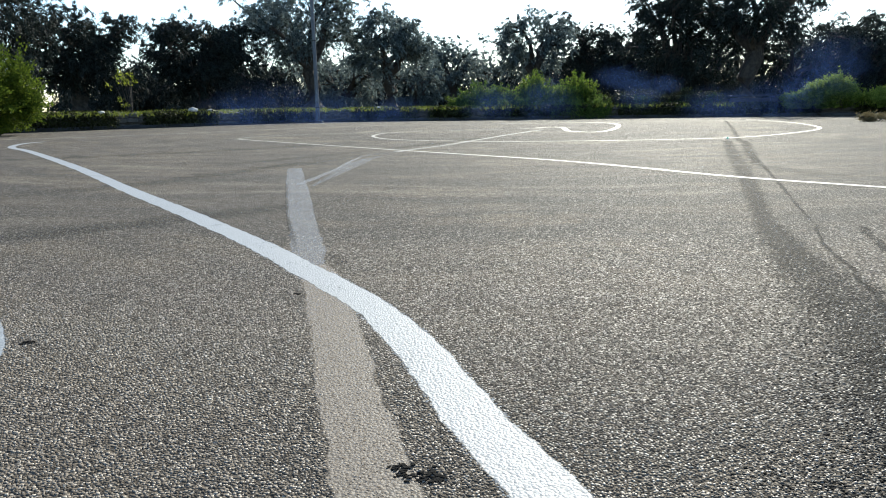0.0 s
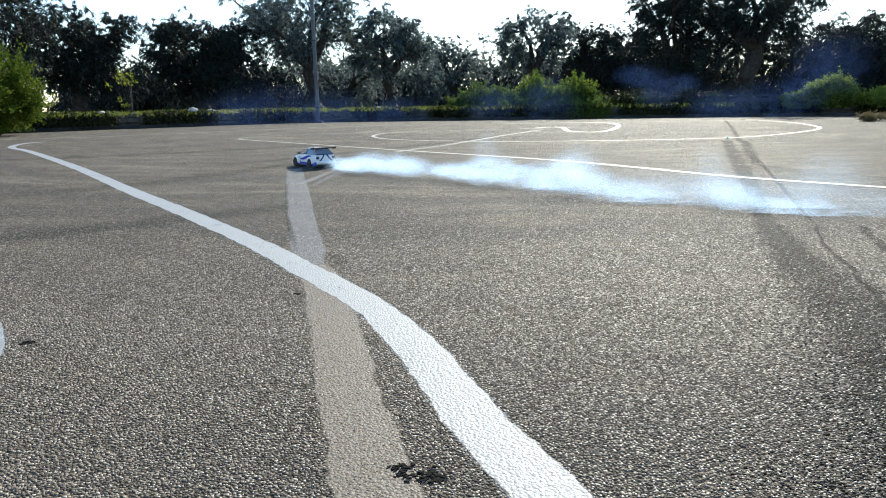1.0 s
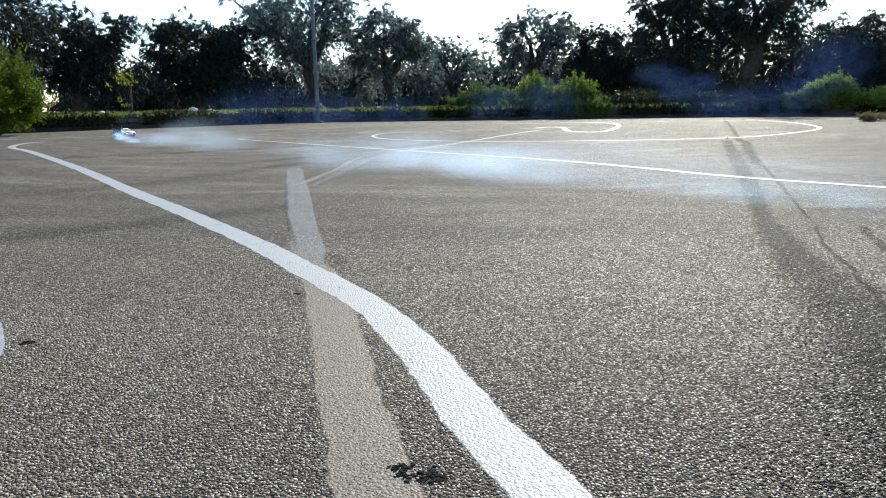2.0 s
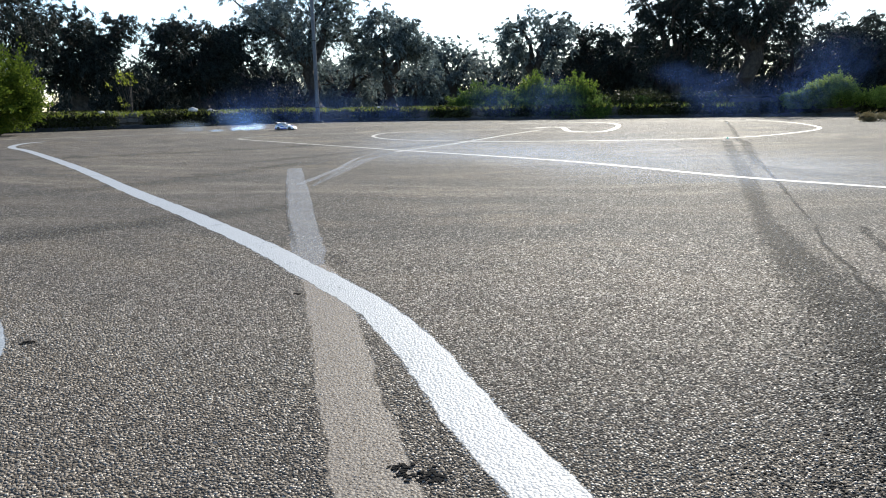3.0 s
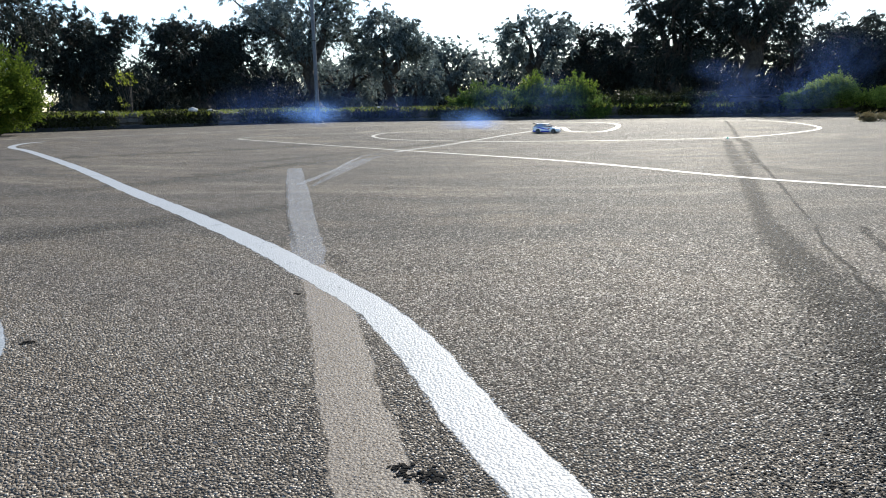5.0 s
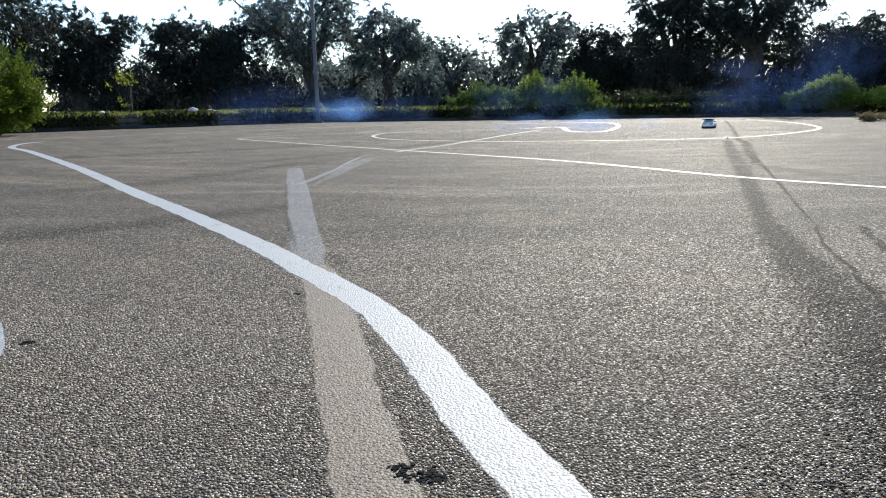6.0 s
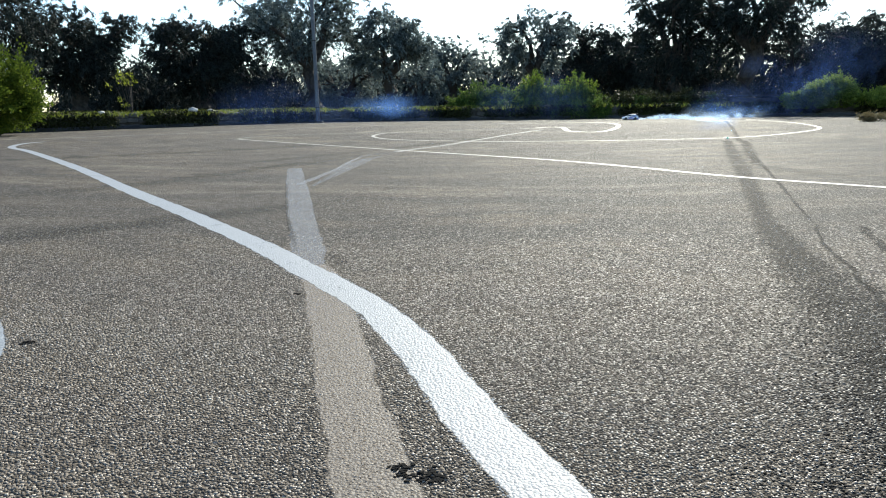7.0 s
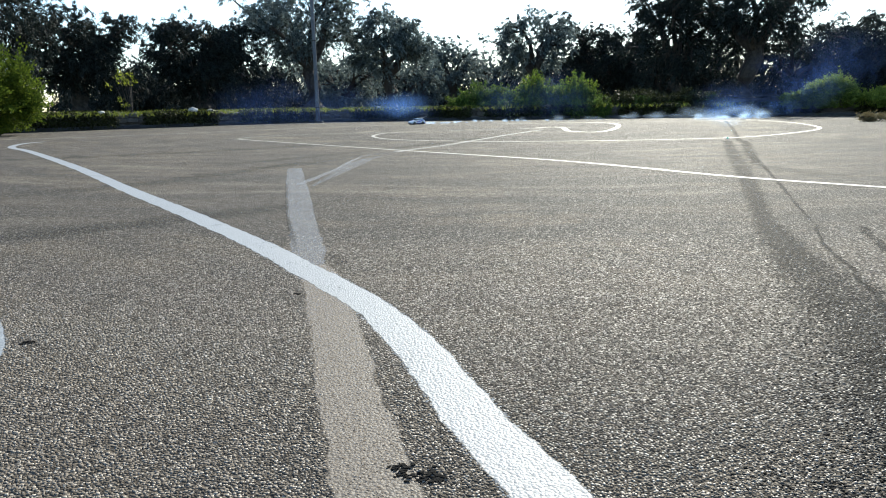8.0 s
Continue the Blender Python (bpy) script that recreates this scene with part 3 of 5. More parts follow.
def bottle_cap(x, y):
    bm = bmesh.new()
    rods(bm, (0, 0, 0), (0, 0, 0.014), 0.015, 0.013, 14)
    rods(bm, (0, 0, 0.014), (0, 0, 0.022), 0.009, 0.008, 12)
    ob = new("bottle_cap", bpy.data.meshes.new("bottle_cap"))
    bm.to_mesh(ob.data)
    bm.free()
    ob.data.materials.append(CAP_GREEN)
    ob.location = (x, y, 0.0)
    tagged(ob, "small pale green plastic cap lying on the asphalt", "litter")


bottle_cap(3.46, 8.03)


# ---- low wall and kerb round the court ----
VISIBLE = [i for i in range(len(EDGE)) if EDGE[i][1] > 6.0]


def along(offset, step):
    """Places every step metres on the far side of the court, with the heading of the edge."""
    pts = rim(offset)
    order = sorted(VISIBLE, key=lambda i: math.atan2(EDGE[i][0] - 2, EDGE[i][1] - 3))
    line = pts[order]
    seg = np.r_[0, np.cumsum(np.linalg.norm(np.diff(line, axis=0), axis=1))]
    res = []
    for s in np.arange(step / 2, seg[-1], step):
        x, y = np.interp(s, seg, line[:, 0]), np.interp(s, seg, line[:, 1])
        x2, y2 = np.interp(s + 0.05, seg, line[:, 0]), np.interp(s + 0.05, seg, line[:, 1])
        res.append((x, y, math.degrees(math.atan2(y2 - y, x2 - x))))
    return res


def build_kerb():
    core = [[(x, y, z) for x, y in rim(o)] for o, z in ((0.0, -0.04), (0.0, 0.05), (0.13, 0.05), (0.13, -0.04))]
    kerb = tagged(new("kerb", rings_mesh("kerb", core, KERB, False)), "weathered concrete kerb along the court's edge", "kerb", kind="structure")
    bm = bmesh.new()
    box(bm, -0.492, 0.492, -0.075, 0.075, 0.0, 0.075, 0.012)
    me = bpy.data.meshes.new("kerb_stone")
    bm.to_mesh(me)
    bm.free()
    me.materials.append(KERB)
    rng = random.Random(5)
    for x, y, h in along(0.065, 1.0):
        ob = new("kerb_stone", me)
        ob.parent = kerb
        ob.matrix_basis = pose(x, y, 0.002 + rng.uniform(0, 0.006), rng.uniform(-1, 1), 0, h + rng.uniform(-0.6, 0.6))


def build_wall():
    core = [[(x, y, z) for x, y in rim(o)] for o, z in ((0.20, -0.04), (0.20, 0.34), (0.42, 0.34), (0.42, -0.04))]
    wall = tagged(new("low_wall", rings_mesh("low_wall", core, STONE, False)), "low dry-stone wall overgrown with grass and creeper", "wall", kind="structure")
    rng = random.Random(7)
    shapes = []
    for k in range(8):
        bm = bmesh.new()
        box(bm, -0.5, 0.5, -0.5, 0.5, -0.5, 0.5, 0.16)
        for v in bm.verts:
            v.co += Vector([rng.uniform(-0.07, 0.07) for _ in range(3)])
        me = bpy.data.meshes.new("stone")
        bm.to_mesh(me)
        bm.free()
        me.materials.append(STONE)
        shapes.append(me)
    places = along(0.20, 0.26)
    for row, z in enumerate((0.07, 0.19, 0.30)):
        for x, y, h in places:
            if not (-11.5 < x < 16.0) or y < 12.0:
                continue
            j = rng.uniform(-0.09, 0.09)
            c, s = math.cos(radians(h)), math.sin(radians(h))
            ob = new("stone", shapes[rng.randrange(8)])
            ob.parent = wall
            ob.matrix_basis = Matrix.LocRotScale((x + c * j, y + s * j, z + rng.uniform(-0.015, 0.015)), Euler((rng.uniform(-0.1, 0.1), rng.uniform(-0.1, 0.1), radians(h))),
                                                 (rng.uniform(0.2, 0.3), rng.uniform(0.13, 0.20), rng.uniform(0.09, 0.13)))


build_kerb()
build_wall()


def edge_growth(name, label, category, count, spread, zs, length, width, material, seed, upright, xr=(-12.0, 17.0), off=0.28, bare=-0.15):
    """Grass or creeper along the wall."""
    rng = np.random.default_rng(seed)
    places = np.array([p for p in along(off, 0.08) if xr[0] < p[0] < xr[1] and p[1] > 8.0])
    p = places[rng.integers(0, len(places), count)]
    clump = np.array([noise.noise((a * 1.3, b * 1.3, seed)) for a, b, _ in p])
    keep = clump > bare
    p, clump = p[keep], clump[keep]
    k = len(p)
    ang = np.radians(p[:, 2])
    across = rng.normal(0, spread, k)
    z = rng.uniform(zs[0], zs[1], k) + np.clip(clump, 0, 1) * 0.05 * (zs[1] > 0.35)
    c = np.stack([p[:, 0] - np.sin(ang) * across + rng.normal(0, 0.04, k), p[:, 1] + np.cos(ang) * across, z], 1)
    tagged(new(name, leaves_mesh(name, c, length, width, material, rng, upright=upright)), label, category, kind="stuff")


edge_growth("wall_grass", "long grass growing along the top of the wall", "grass", 36000, 0.13, (0.33, 0.37), 0.085, 0.014, VERGE, 3, 0.35, off=0.36)
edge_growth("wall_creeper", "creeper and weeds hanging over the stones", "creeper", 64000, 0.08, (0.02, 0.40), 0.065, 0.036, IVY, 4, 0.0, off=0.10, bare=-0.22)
edge_growth("verge_grass", "rough grass behind the wall", "grass", 26000, 0.9, (0.34, 0.40), 0.13, 0.02, VERGE, 6, 0.5, off=1.4)


def loose_stone(x, y, z, size, seed):
    rng = random.Random(seed)
    bm = bmesh.new()
    bmesh.ops.create_icosphere(bm, subdivisions=2, radius=size)
    for v in bm.verts:
        v.co = Vector((v.co.x * 1.3, v.co.y, v.co.z * 0.75)) * (1 + 0.35 * noise.noise(v.co * (1.3 / size) + Vector((seed, 0, 0))))
    ob = new("loose_stone", bpy.data.meshes.new("loose_stone"))
    bm.to_mesh(ob.data)
    bm.free()
    ob.data.materials.append(CONCRETE)
    ob.matrix_basis = pose(x, y, z, 0, 0, rng.uniform(0, 180))
    tagged(ob, "pale weathered stone lying on the low wall", "stone", "loose stones on the wall")


for sx, sy, size, k in ((-6.55, 17.75, 0.10, 1), (-6.2, 18.1, 0.07, 2), (-8.1, 16.05, 0.06, 3), (-1.9, 20.45, 0.06, 4)):
    loose_stone(sx, sy, 0.37 + size * 0.5, size, k)


# ---- lamp post ----
def lamp_post(x, y):
    post = tagged(new("lamp_post"), "tall grey galvanised steel lamp post behind the kerb", "lamp post")
    post.location = (x, y, 0.0)
    bm = bmesh.new()
    tube(bm, [(0, 0, 1.1 * i) for i in range(9)], [0.060 - 0.0035 * i for i in range(9)], 16)
    part("pole", bm, STEEL, post, smooth=False)
    bm = bmesh.new()
    rods(bm, (0, 0, 0), (0, 0, 0.05), 0.16, 0.14, 16)
    part("collar", bm, KERB, post)
    bm = bmesh.new()
    box(bm, -0.045, 0.045, -0.068, -0.05, 0.5, 0.85, 0.004)
    part("hatch", bm, STEEL, post)
    for z in (0.42, 2.3):
        part("band", rods(bmesh.new(), (0, 0, z), (0, 0, z + 0.03), 0.067, 0.067, 16), CAR_BLACK, post)


lamp_post(-3.62, 19.75)


# ---- trees and shrubs ----
def olive_tree(x, y, height, width, seed, leaves=16000, low=0.25, lean=0.0, material=None, trunk_r=0.22, leaf=0.085, gap=0.0, label="old olive tree with a gnarled trunk and dense dark crown"):
    """A gnarled trunk that forks into limbs and boughs; drooping sprays of narrow leaves hang in clumps about them."""
    rng = np.random.default_rng(seed)
    pr = random.Random(seed)
    tree = tagged(new("olive_tree"), label, "tree", group="olive trees of the grove")
    tree.location = (x, y, 0.33)
    fork = height * max(0.20, min(0.34, low + 0.06))
    bm = bmesh.new()
    twist = pr.uniform(-0.12, 0.12)
    pts = [(0, 0, -0.15), (0.03, 0, 0.12), (twist, 0.03, fork * 0.45), (lean * 0.6 - twist, 0.03, fork * 0.8), (lean, 0.0, fork * 1.1)]
    tube(bm, pts, [trunk_r * 2.0, trunk_r * 1.35, trunk_r * 0.95, trunk_r * 0.95, trunk_r * 0.75], 12, 0.18, pr)
    part("trunk", bm, BARK, tree, "gnarled grey-brown trunk")
    ends = []
    base = Vector((lean * 0.85, 0, fork * 0.92))
    for k in range(6):
        a = k * 1.047 + pr.uniform(-0.4, 0.4)
        rad = width * 0.5 * pr.uniform(0.45, 0.78)
        top = Vector((lean + rad * math.cos(a), rad * math.sin(a), height * pr.uniform(0.55, 0.82)))
        bends = [base]
        for f in (0.25, 0.5, 0.75):
            q = base.lerp(top, f)
            q.z += (top.z - base.z) * 0.10 * math.sin(f * 3.1)
            bends.append(q + Vector([pr.uniform(-0.07, 0.07) * width * 0.5 for _ in range(3)]))
        bends.append(top)
        bm = bmesh.new()
        tube(bm, bends, [trunk_r * c for c in (0.66, 0.48, 0.36, 0.24, 0.08)], 7, 0.12, pr)
        for _ in range(4):
            start = bends[pr.choice((2, 3, 3, 4))]
            go = Vector((math.cos(a + pr.uniform(-1.3, 1.3)), math.sin(a + pr.uniform(-1.3, 1.3)), pr.uniform(-0.2, 0.9))) * width * pr.uniform(0.10, 0.2)
            mid = start + go * 0.5 + Vector([pr.uniform(-0.08, 0.08) for _ in range(3)])
            tube(bm, [start, mid, start + go], [trunk_r * 0.2, trunk_r * 0.13, trunk_r * 0.04], 5, 0.1, pr)
            ends.append(start + go)
        part("limb", bm, BARK, tree)
        ends.append(top)
    cents, sizes = [], []
    for _ in range(105):
        u = rng.normal(size=3)
        u /= np.linalg.norm(u)
        r = rng.uniform(0.25, 1.0) ** 0.45
        bumpy = 0.82 + 0.46 * noise.noise((u[0] * 1.9 + seed, u[1] * 1.9, u[2] * 1.9))
        side = min(1.0, math.hypot(u[0], u[1]) * r)
        foot = low * (1.0 - 0.75 * side * side)
        c = np.array([lean + u[0] * width * 0.45 * r * bumpy, u[1] * width * 0.45 * r * bumpy, height * (foot + (0.95 - foot) * (0.5 + 0.5 * u[2] * r * bumpy))])
        if gap and noise.noise((c[0] * 0.9 + seed, c[1] * 0.9, c[2] * 0.9)) < -0.30 + gap:
            continue
        cents.append(c)
        sizes.append(width * rng.uniform(0.035, 0.085))
    for e in ends:
        cents.append(np.array(e))
        sizes.append(width * rng.uniform(0.035, 0.06))
    cents, sizes = np.array(cents), np.array(sizes)
    # each spray: a drooping twig with leaves along it
    sprays = max(60, leaves // 34)
    own = rng.integers(0, len(cents), sprays)
    root = cents[own] + rng.normal(0, 0.62, (sprays, 3)) * sizes[own][:, None]
    out = root - (lean, 0.0, height * 0.5)
    out /= np.linalg.norm(out, axis=1)[:, None] + 1e-6
    way = out * 0.7 + rng.normal(0, 0.55, (sprays, 3)) + (0, 0, 0.15)
    way /= np.linalg.norm(way, axis=1)[:, None]
    reach = rng.uniform(0.18, 0.46, sprays) * (0.5 + width * 0.11)
    which = rng.integers(0, sprays, leaves)
    f = rng.uniform(0, 1, leaves)
    drop = reach[which] * 0.75 * f * f
    p = root[which] + way[which] * (reach[which] * f)[:, None] + rng.normal(0, 0.034, (leaves, 3)) * (1.15 - 0.5 * f)[:, None]
    p[:, 2] -= drop
    along_dirs = way[which].copy()
    along_dirs[:, 2] -= 1.5 * f
    p[:, 2] = np.where(p[:, 2] < 0.05, rng.uniform(0.05, 0.6, leaves), p[:, 2])
    part("crown", leaves_mesh("crown", p, leaf, leaf * 0.40, material or OLIVE, rng, along_dirs=along_dirs), None, tree, "fine silver-green leaves")
    return tree


def at(px, dist):
    """Ground place at a bearing (degrees right of straight ahead) and distance."""
    return dist * math.sin(radians(px)), dist * math.cos(radians(px))


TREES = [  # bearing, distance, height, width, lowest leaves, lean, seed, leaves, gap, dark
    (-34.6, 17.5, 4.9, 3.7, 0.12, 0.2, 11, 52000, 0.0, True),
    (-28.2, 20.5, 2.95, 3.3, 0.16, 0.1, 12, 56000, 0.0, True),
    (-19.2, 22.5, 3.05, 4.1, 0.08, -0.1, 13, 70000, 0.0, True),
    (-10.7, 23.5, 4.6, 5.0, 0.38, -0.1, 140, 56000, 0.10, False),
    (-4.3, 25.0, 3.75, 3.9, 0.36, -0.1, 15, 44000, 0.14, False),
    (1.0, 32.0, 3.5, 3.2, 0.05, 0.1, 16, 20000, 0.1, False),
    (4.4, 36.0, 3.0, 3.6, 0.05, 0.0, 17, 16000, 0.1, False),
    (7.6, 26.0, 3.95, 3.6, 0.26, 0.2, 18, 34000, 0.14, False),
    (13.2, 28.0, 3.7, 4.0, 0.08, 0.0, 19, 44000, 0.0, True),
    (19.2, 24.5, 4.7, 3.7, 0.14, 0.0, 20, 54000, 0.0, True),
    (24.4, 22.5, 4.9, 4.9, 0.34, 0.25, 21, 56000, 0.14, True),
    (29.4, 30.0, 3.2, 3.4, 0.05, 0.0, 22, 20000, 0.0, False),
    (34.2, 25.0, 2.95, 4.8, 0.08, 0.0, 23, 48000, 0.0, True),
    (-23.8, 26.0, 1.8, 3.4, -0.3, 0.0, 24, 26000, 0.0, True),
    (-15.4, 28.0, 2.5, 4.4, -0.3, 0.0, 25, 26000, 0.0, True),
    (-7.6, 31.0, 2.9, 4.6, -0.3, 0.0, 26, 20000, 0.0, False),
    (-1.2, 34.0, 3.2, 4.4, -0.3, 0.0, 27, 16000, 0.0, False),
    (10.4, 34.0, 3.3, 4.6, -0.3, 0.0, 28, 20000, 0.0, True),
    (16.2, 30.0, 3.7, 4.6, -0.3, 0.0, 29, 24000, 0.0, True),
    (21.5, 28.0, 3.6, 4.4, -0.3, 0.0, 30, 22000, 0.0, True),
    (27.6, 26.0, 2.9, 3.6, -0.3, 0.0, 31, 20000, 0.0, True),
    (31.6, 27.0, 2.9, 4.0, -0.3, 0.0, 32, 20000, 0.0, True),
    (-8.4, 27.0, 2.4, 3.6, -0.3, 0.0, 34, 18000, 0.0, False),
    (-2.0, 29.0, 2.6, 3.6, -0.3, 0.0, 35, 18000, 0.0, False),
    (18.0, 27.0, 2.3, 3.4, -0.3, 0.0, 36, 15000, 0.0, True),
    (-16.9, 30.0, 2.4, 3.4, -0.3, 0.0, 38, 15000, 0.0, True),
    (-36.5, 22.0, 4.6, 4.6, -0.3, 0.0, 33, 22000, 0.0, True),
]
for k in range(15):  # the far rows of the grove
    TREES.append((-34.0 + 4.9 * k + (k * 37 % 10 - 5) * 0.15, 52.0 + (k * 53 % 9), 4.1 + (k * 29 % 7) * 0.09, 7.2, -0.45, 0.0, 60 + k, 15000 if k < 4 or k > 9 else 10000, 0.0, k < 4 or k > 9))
for b, d, h, w, low, lean, seed, count, gap, dark in TREES:
    if d < 39.0:  # the grove begins well behind the wall
        d, w, h = d * 1.36, w * 1.36, (h - 0.12) * (1.36 if low > 0 else 1.22) + 0.12
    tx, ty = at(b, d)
    olive_tree(tx, ty, h, w, seed, int(count * 1.15), low, lean, OLIVE_SHADED if dark else OLIVE, trunk_r=0.12 + w * 0.034, leaf=0.090 + 0.0018 * (d - 27), gap=gap,
               label="old olive tree with a thick gnarled trunk and dense crown in shaded leaf tones" if dark else "olive tree with open silver-green crown and sky showing through")


def undergrowth(count):
    """Dim scrub added between the far trunks of the grove, in shaded leaf tone."""
    rng = np.random.default_rng(71)
    b = rng.uniform(-38, 38, count)
    b = b[(b < -30.7) | (b > -29.5)]
    d = rng.uniform(44, 50, len(b))
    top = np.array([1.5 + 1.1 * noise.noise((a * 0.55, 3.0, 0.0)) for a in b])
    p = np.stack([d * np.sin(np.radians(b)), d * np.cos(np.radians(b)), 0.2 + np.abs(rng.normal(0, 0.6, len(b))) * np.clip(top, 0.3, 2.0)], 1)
    tagged(new("undergrowth", leaves_mesh("undergrowth", p, 0.20, 0.12, OLIVE_SHADED, rng, upright=0.2)), "dim scrub and suckers between the olive trunks", "undergrowth", kind="stuff")


undergrowth(110000)


def shrub(name, label, x, y, z, width, height, seed, count, leaf, aspect, material, upright=0.0, stems=5, depth=0.6, category="shrub", group=""):
    rng = np.random.default_rng(seed)
    pr = random.Random(seed)
    top = tagged(new(name), label, category, group)
    top.location = (x, y, z)
    bm = bmesh.new()
    for _ in range(stems):
        a = pr.uniform(0, 6.28)
        r = width * 0.38 * pr.random()
        tip = (r * math.cos(a), r * math.sin(a) * depth, height * pr.uniform(0.6, 0.95))
        tube(bm, [(tip[0] * 0.12, tip[1] * 0.12, -0.05), (tip[0] * 0.55, tip[1] * 0.55, tip[2] * 0.5), tip], [0.012, 0.009, 0.003], 5)
    part("stems", bm, BARK, top)
    cents = []
    for _ in range(34):
        u = rng.normal(size=3)
        u /= np.linalg.norm(u)
        b = 0.8 + 0.4 * noise.noise((u[0] * 2 + seed, u[1] * 2, u[2] * 2))
        cents.append((u[0] * width * 0.42 * b, u[1] * width * 0.42 * depth * b, height * (0.46 + 0.42 * u[2] * b)))
    cents = np.array(cents)
    twigs = max(12, count // 16)
    own = rng.integers(0, len(cents), twigs)
    root = cents[own] + rng.normal(0, 1, (twigs, 3)) * (width * 0.06, width * 0.05, height * 0.10)
    way = root - (0, 0, height * 0.3)
    way = way / (np.linalg.norm(way, axis=1)[:, None] + 1e-6) + rng.normal(0, 0.5, (twigs, 3)) + (0, 0, 0.5)
    reach = rng.uniform(0.06, 0.17, twigs) * height
    which = rng.integers(0, twigs, count)
    f = rng.uniform(0, 1, count)
    p = root[which] + way[which] * (reach[which] * f)[:, None] + rng.normal(0, leaf * 0.5, (count, 3))
    p[:, 2] = np.abs(p[:, 2]) + 0.01
    part("foliage", leaves_mesh("foliage", p, leaf, leaf * aspect, material, rng, upright=upright, along_dirs=way[which] * 0.6), None, top)
    return top


bx, by = at(-33.5, 15.6)
shrub("hedge_shrub", "bright green leafy shrub leaning over the wall", bx, by, 0.05, 1.65, 1.62, 41, 24000, 0.055, 0.55, HEDGE, group="green shrubs at the court's edge")
bx, by = at(-35.4, 15.2)
shrub("hedge_shrub", "bright green leafy shrub leaning over the wall", bx, by, 0.05, 1.7, 1.7, 42, 24000, 0.055, 0.55, HEDGE, group="green shrubs at the court's edge")


def thicket(x, y, z, width, height, seed, stalks, material):
    """Tall weeds: leafy stalks of uneven height that lean apart."""
    rng = np.random.default_rng(seed)
    top = tagged(new("weed_thicket"), "ragged thicket of tall weeds and grass, sun and shade in the leaf tone", "weeds", "weed thickets on the wall")
    top.location = (x, y, z)
    bm = bmesh.new()
    cents = []
    for _ in range(stalks):
        u, v = rng.normal(0, 0.26), rng.uniform(-0.4, 0.4)
        tall = height * (1.0 - 0.9 * min(abs(u), 0.8) ** 1.4) * rng.choice((0.45, 0.6, 0.75, 0.85, 1.0)) * rng.uniform(0.85, 1.12)
        lean = (u * 0.35 + rng.normal(0, 0.09), rng.normal(0, 0.1))
        foot = (u * width, v * width * 0.5)
        tip = (foot[0] + lean[0] * tall, foot[1] + lean[1] * tall, tall)
        rods(bm, Vector((foot[0], foot[1], -0.1)), Vector(tip), 0.006, 0.002, 4)
        n = int(50 + 70 * tall)
        f = rng.uniform(0.0, 1.02, n)
        spread = 0.075 * (1.1 - 0.75 * f)[:, None]
        p = np.stack([foot[0] + (tip[0] - foot[0]) * f, foot[1] + (tip[1] - foot[1]) * f, tall * f], 1) + rng.normal(0, 1, (n, 3)) * spread
        cents.append(p)
    part("stems", bm, BARK, top)
    part("foliage", leaves_mesh("foliage", np.concatenate(cents), 0.085, 0.024, material, rng, upright=0.4), None, top)
    return top


# Lighter copy of the weeds; the sunlight is in the leaf colour.
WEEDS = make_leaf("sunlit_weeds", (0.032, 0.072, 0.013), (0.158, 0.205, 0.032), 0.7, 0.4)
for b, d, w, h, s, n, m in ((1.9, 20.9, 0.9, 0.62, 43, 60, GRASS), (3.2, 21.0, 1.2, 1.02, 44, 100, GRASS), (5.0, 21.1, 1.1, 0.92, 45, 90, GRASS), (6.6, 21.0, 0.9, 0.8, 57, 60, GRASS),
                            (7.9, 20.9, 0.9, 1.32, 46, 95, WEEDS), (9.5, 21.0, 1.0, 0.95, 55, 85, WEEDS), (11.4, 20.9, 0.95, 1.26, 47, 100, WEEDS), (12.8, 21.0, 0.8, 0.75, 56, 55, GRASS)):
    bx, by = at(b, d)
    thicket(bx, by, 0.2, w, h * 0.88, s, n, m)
for k, b in enumerate((14.0, 15.3, 16.7, 18.0, 19.3, 20.6, 22.0, 23.2)):  # lower weeds further along; shade is put into their darker leaf tones
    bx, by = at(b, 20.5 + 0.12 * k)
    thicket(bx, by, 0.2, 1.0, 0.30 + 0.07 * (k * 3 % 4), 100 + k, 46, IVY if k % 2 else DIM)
for k in range(8):  # weeds at the foot of the wall, hiding its stones
    bx = 0.75 + 0.55 * k
    thicket(bx, 20.68 - 0.245 * bx, 0.03, 0.62, 0.42 + 0.07 * (k * 5 % 4), 80 + k, 34, GRASS if k % 3 else WEEDS)
for b, d, w, h, s in ((28.2, 21.3, 1.2, 0.42, 48), (29.3, 21.4, 1.0, 0.62, 57), (30.5, 21.5, 1.2, 0.80, 49), (33.6, 22.0, 2.2, 0.5, 50), (16.5, 21.2, 2.4, 0.6, 51), (20.5, 21.5, 2.4, 0.55, 52)):
    bx, by = at(b, d)
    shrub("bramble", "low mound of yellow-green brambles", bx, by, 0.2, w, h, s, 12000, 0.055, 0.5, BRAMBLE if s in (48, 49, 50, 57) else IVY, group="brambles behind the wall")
bx, by = at(-24.7, 18.8)
shrub("sapling", "slender sapling with sparse yellow leaves", bx, by, 0.3, 1.25, 1.2, 53, 190, 0.065, 0.55, YELLOW, stems=7, category="sapling")
bx, by = at(33.0, 15.9)
shrub("dry_weed", "dry flattened weed on the asphalt", bx, by, 0.0, 0.75, 0.14, 54, 1500, 0.06, 0.25, DRY, category="weed")


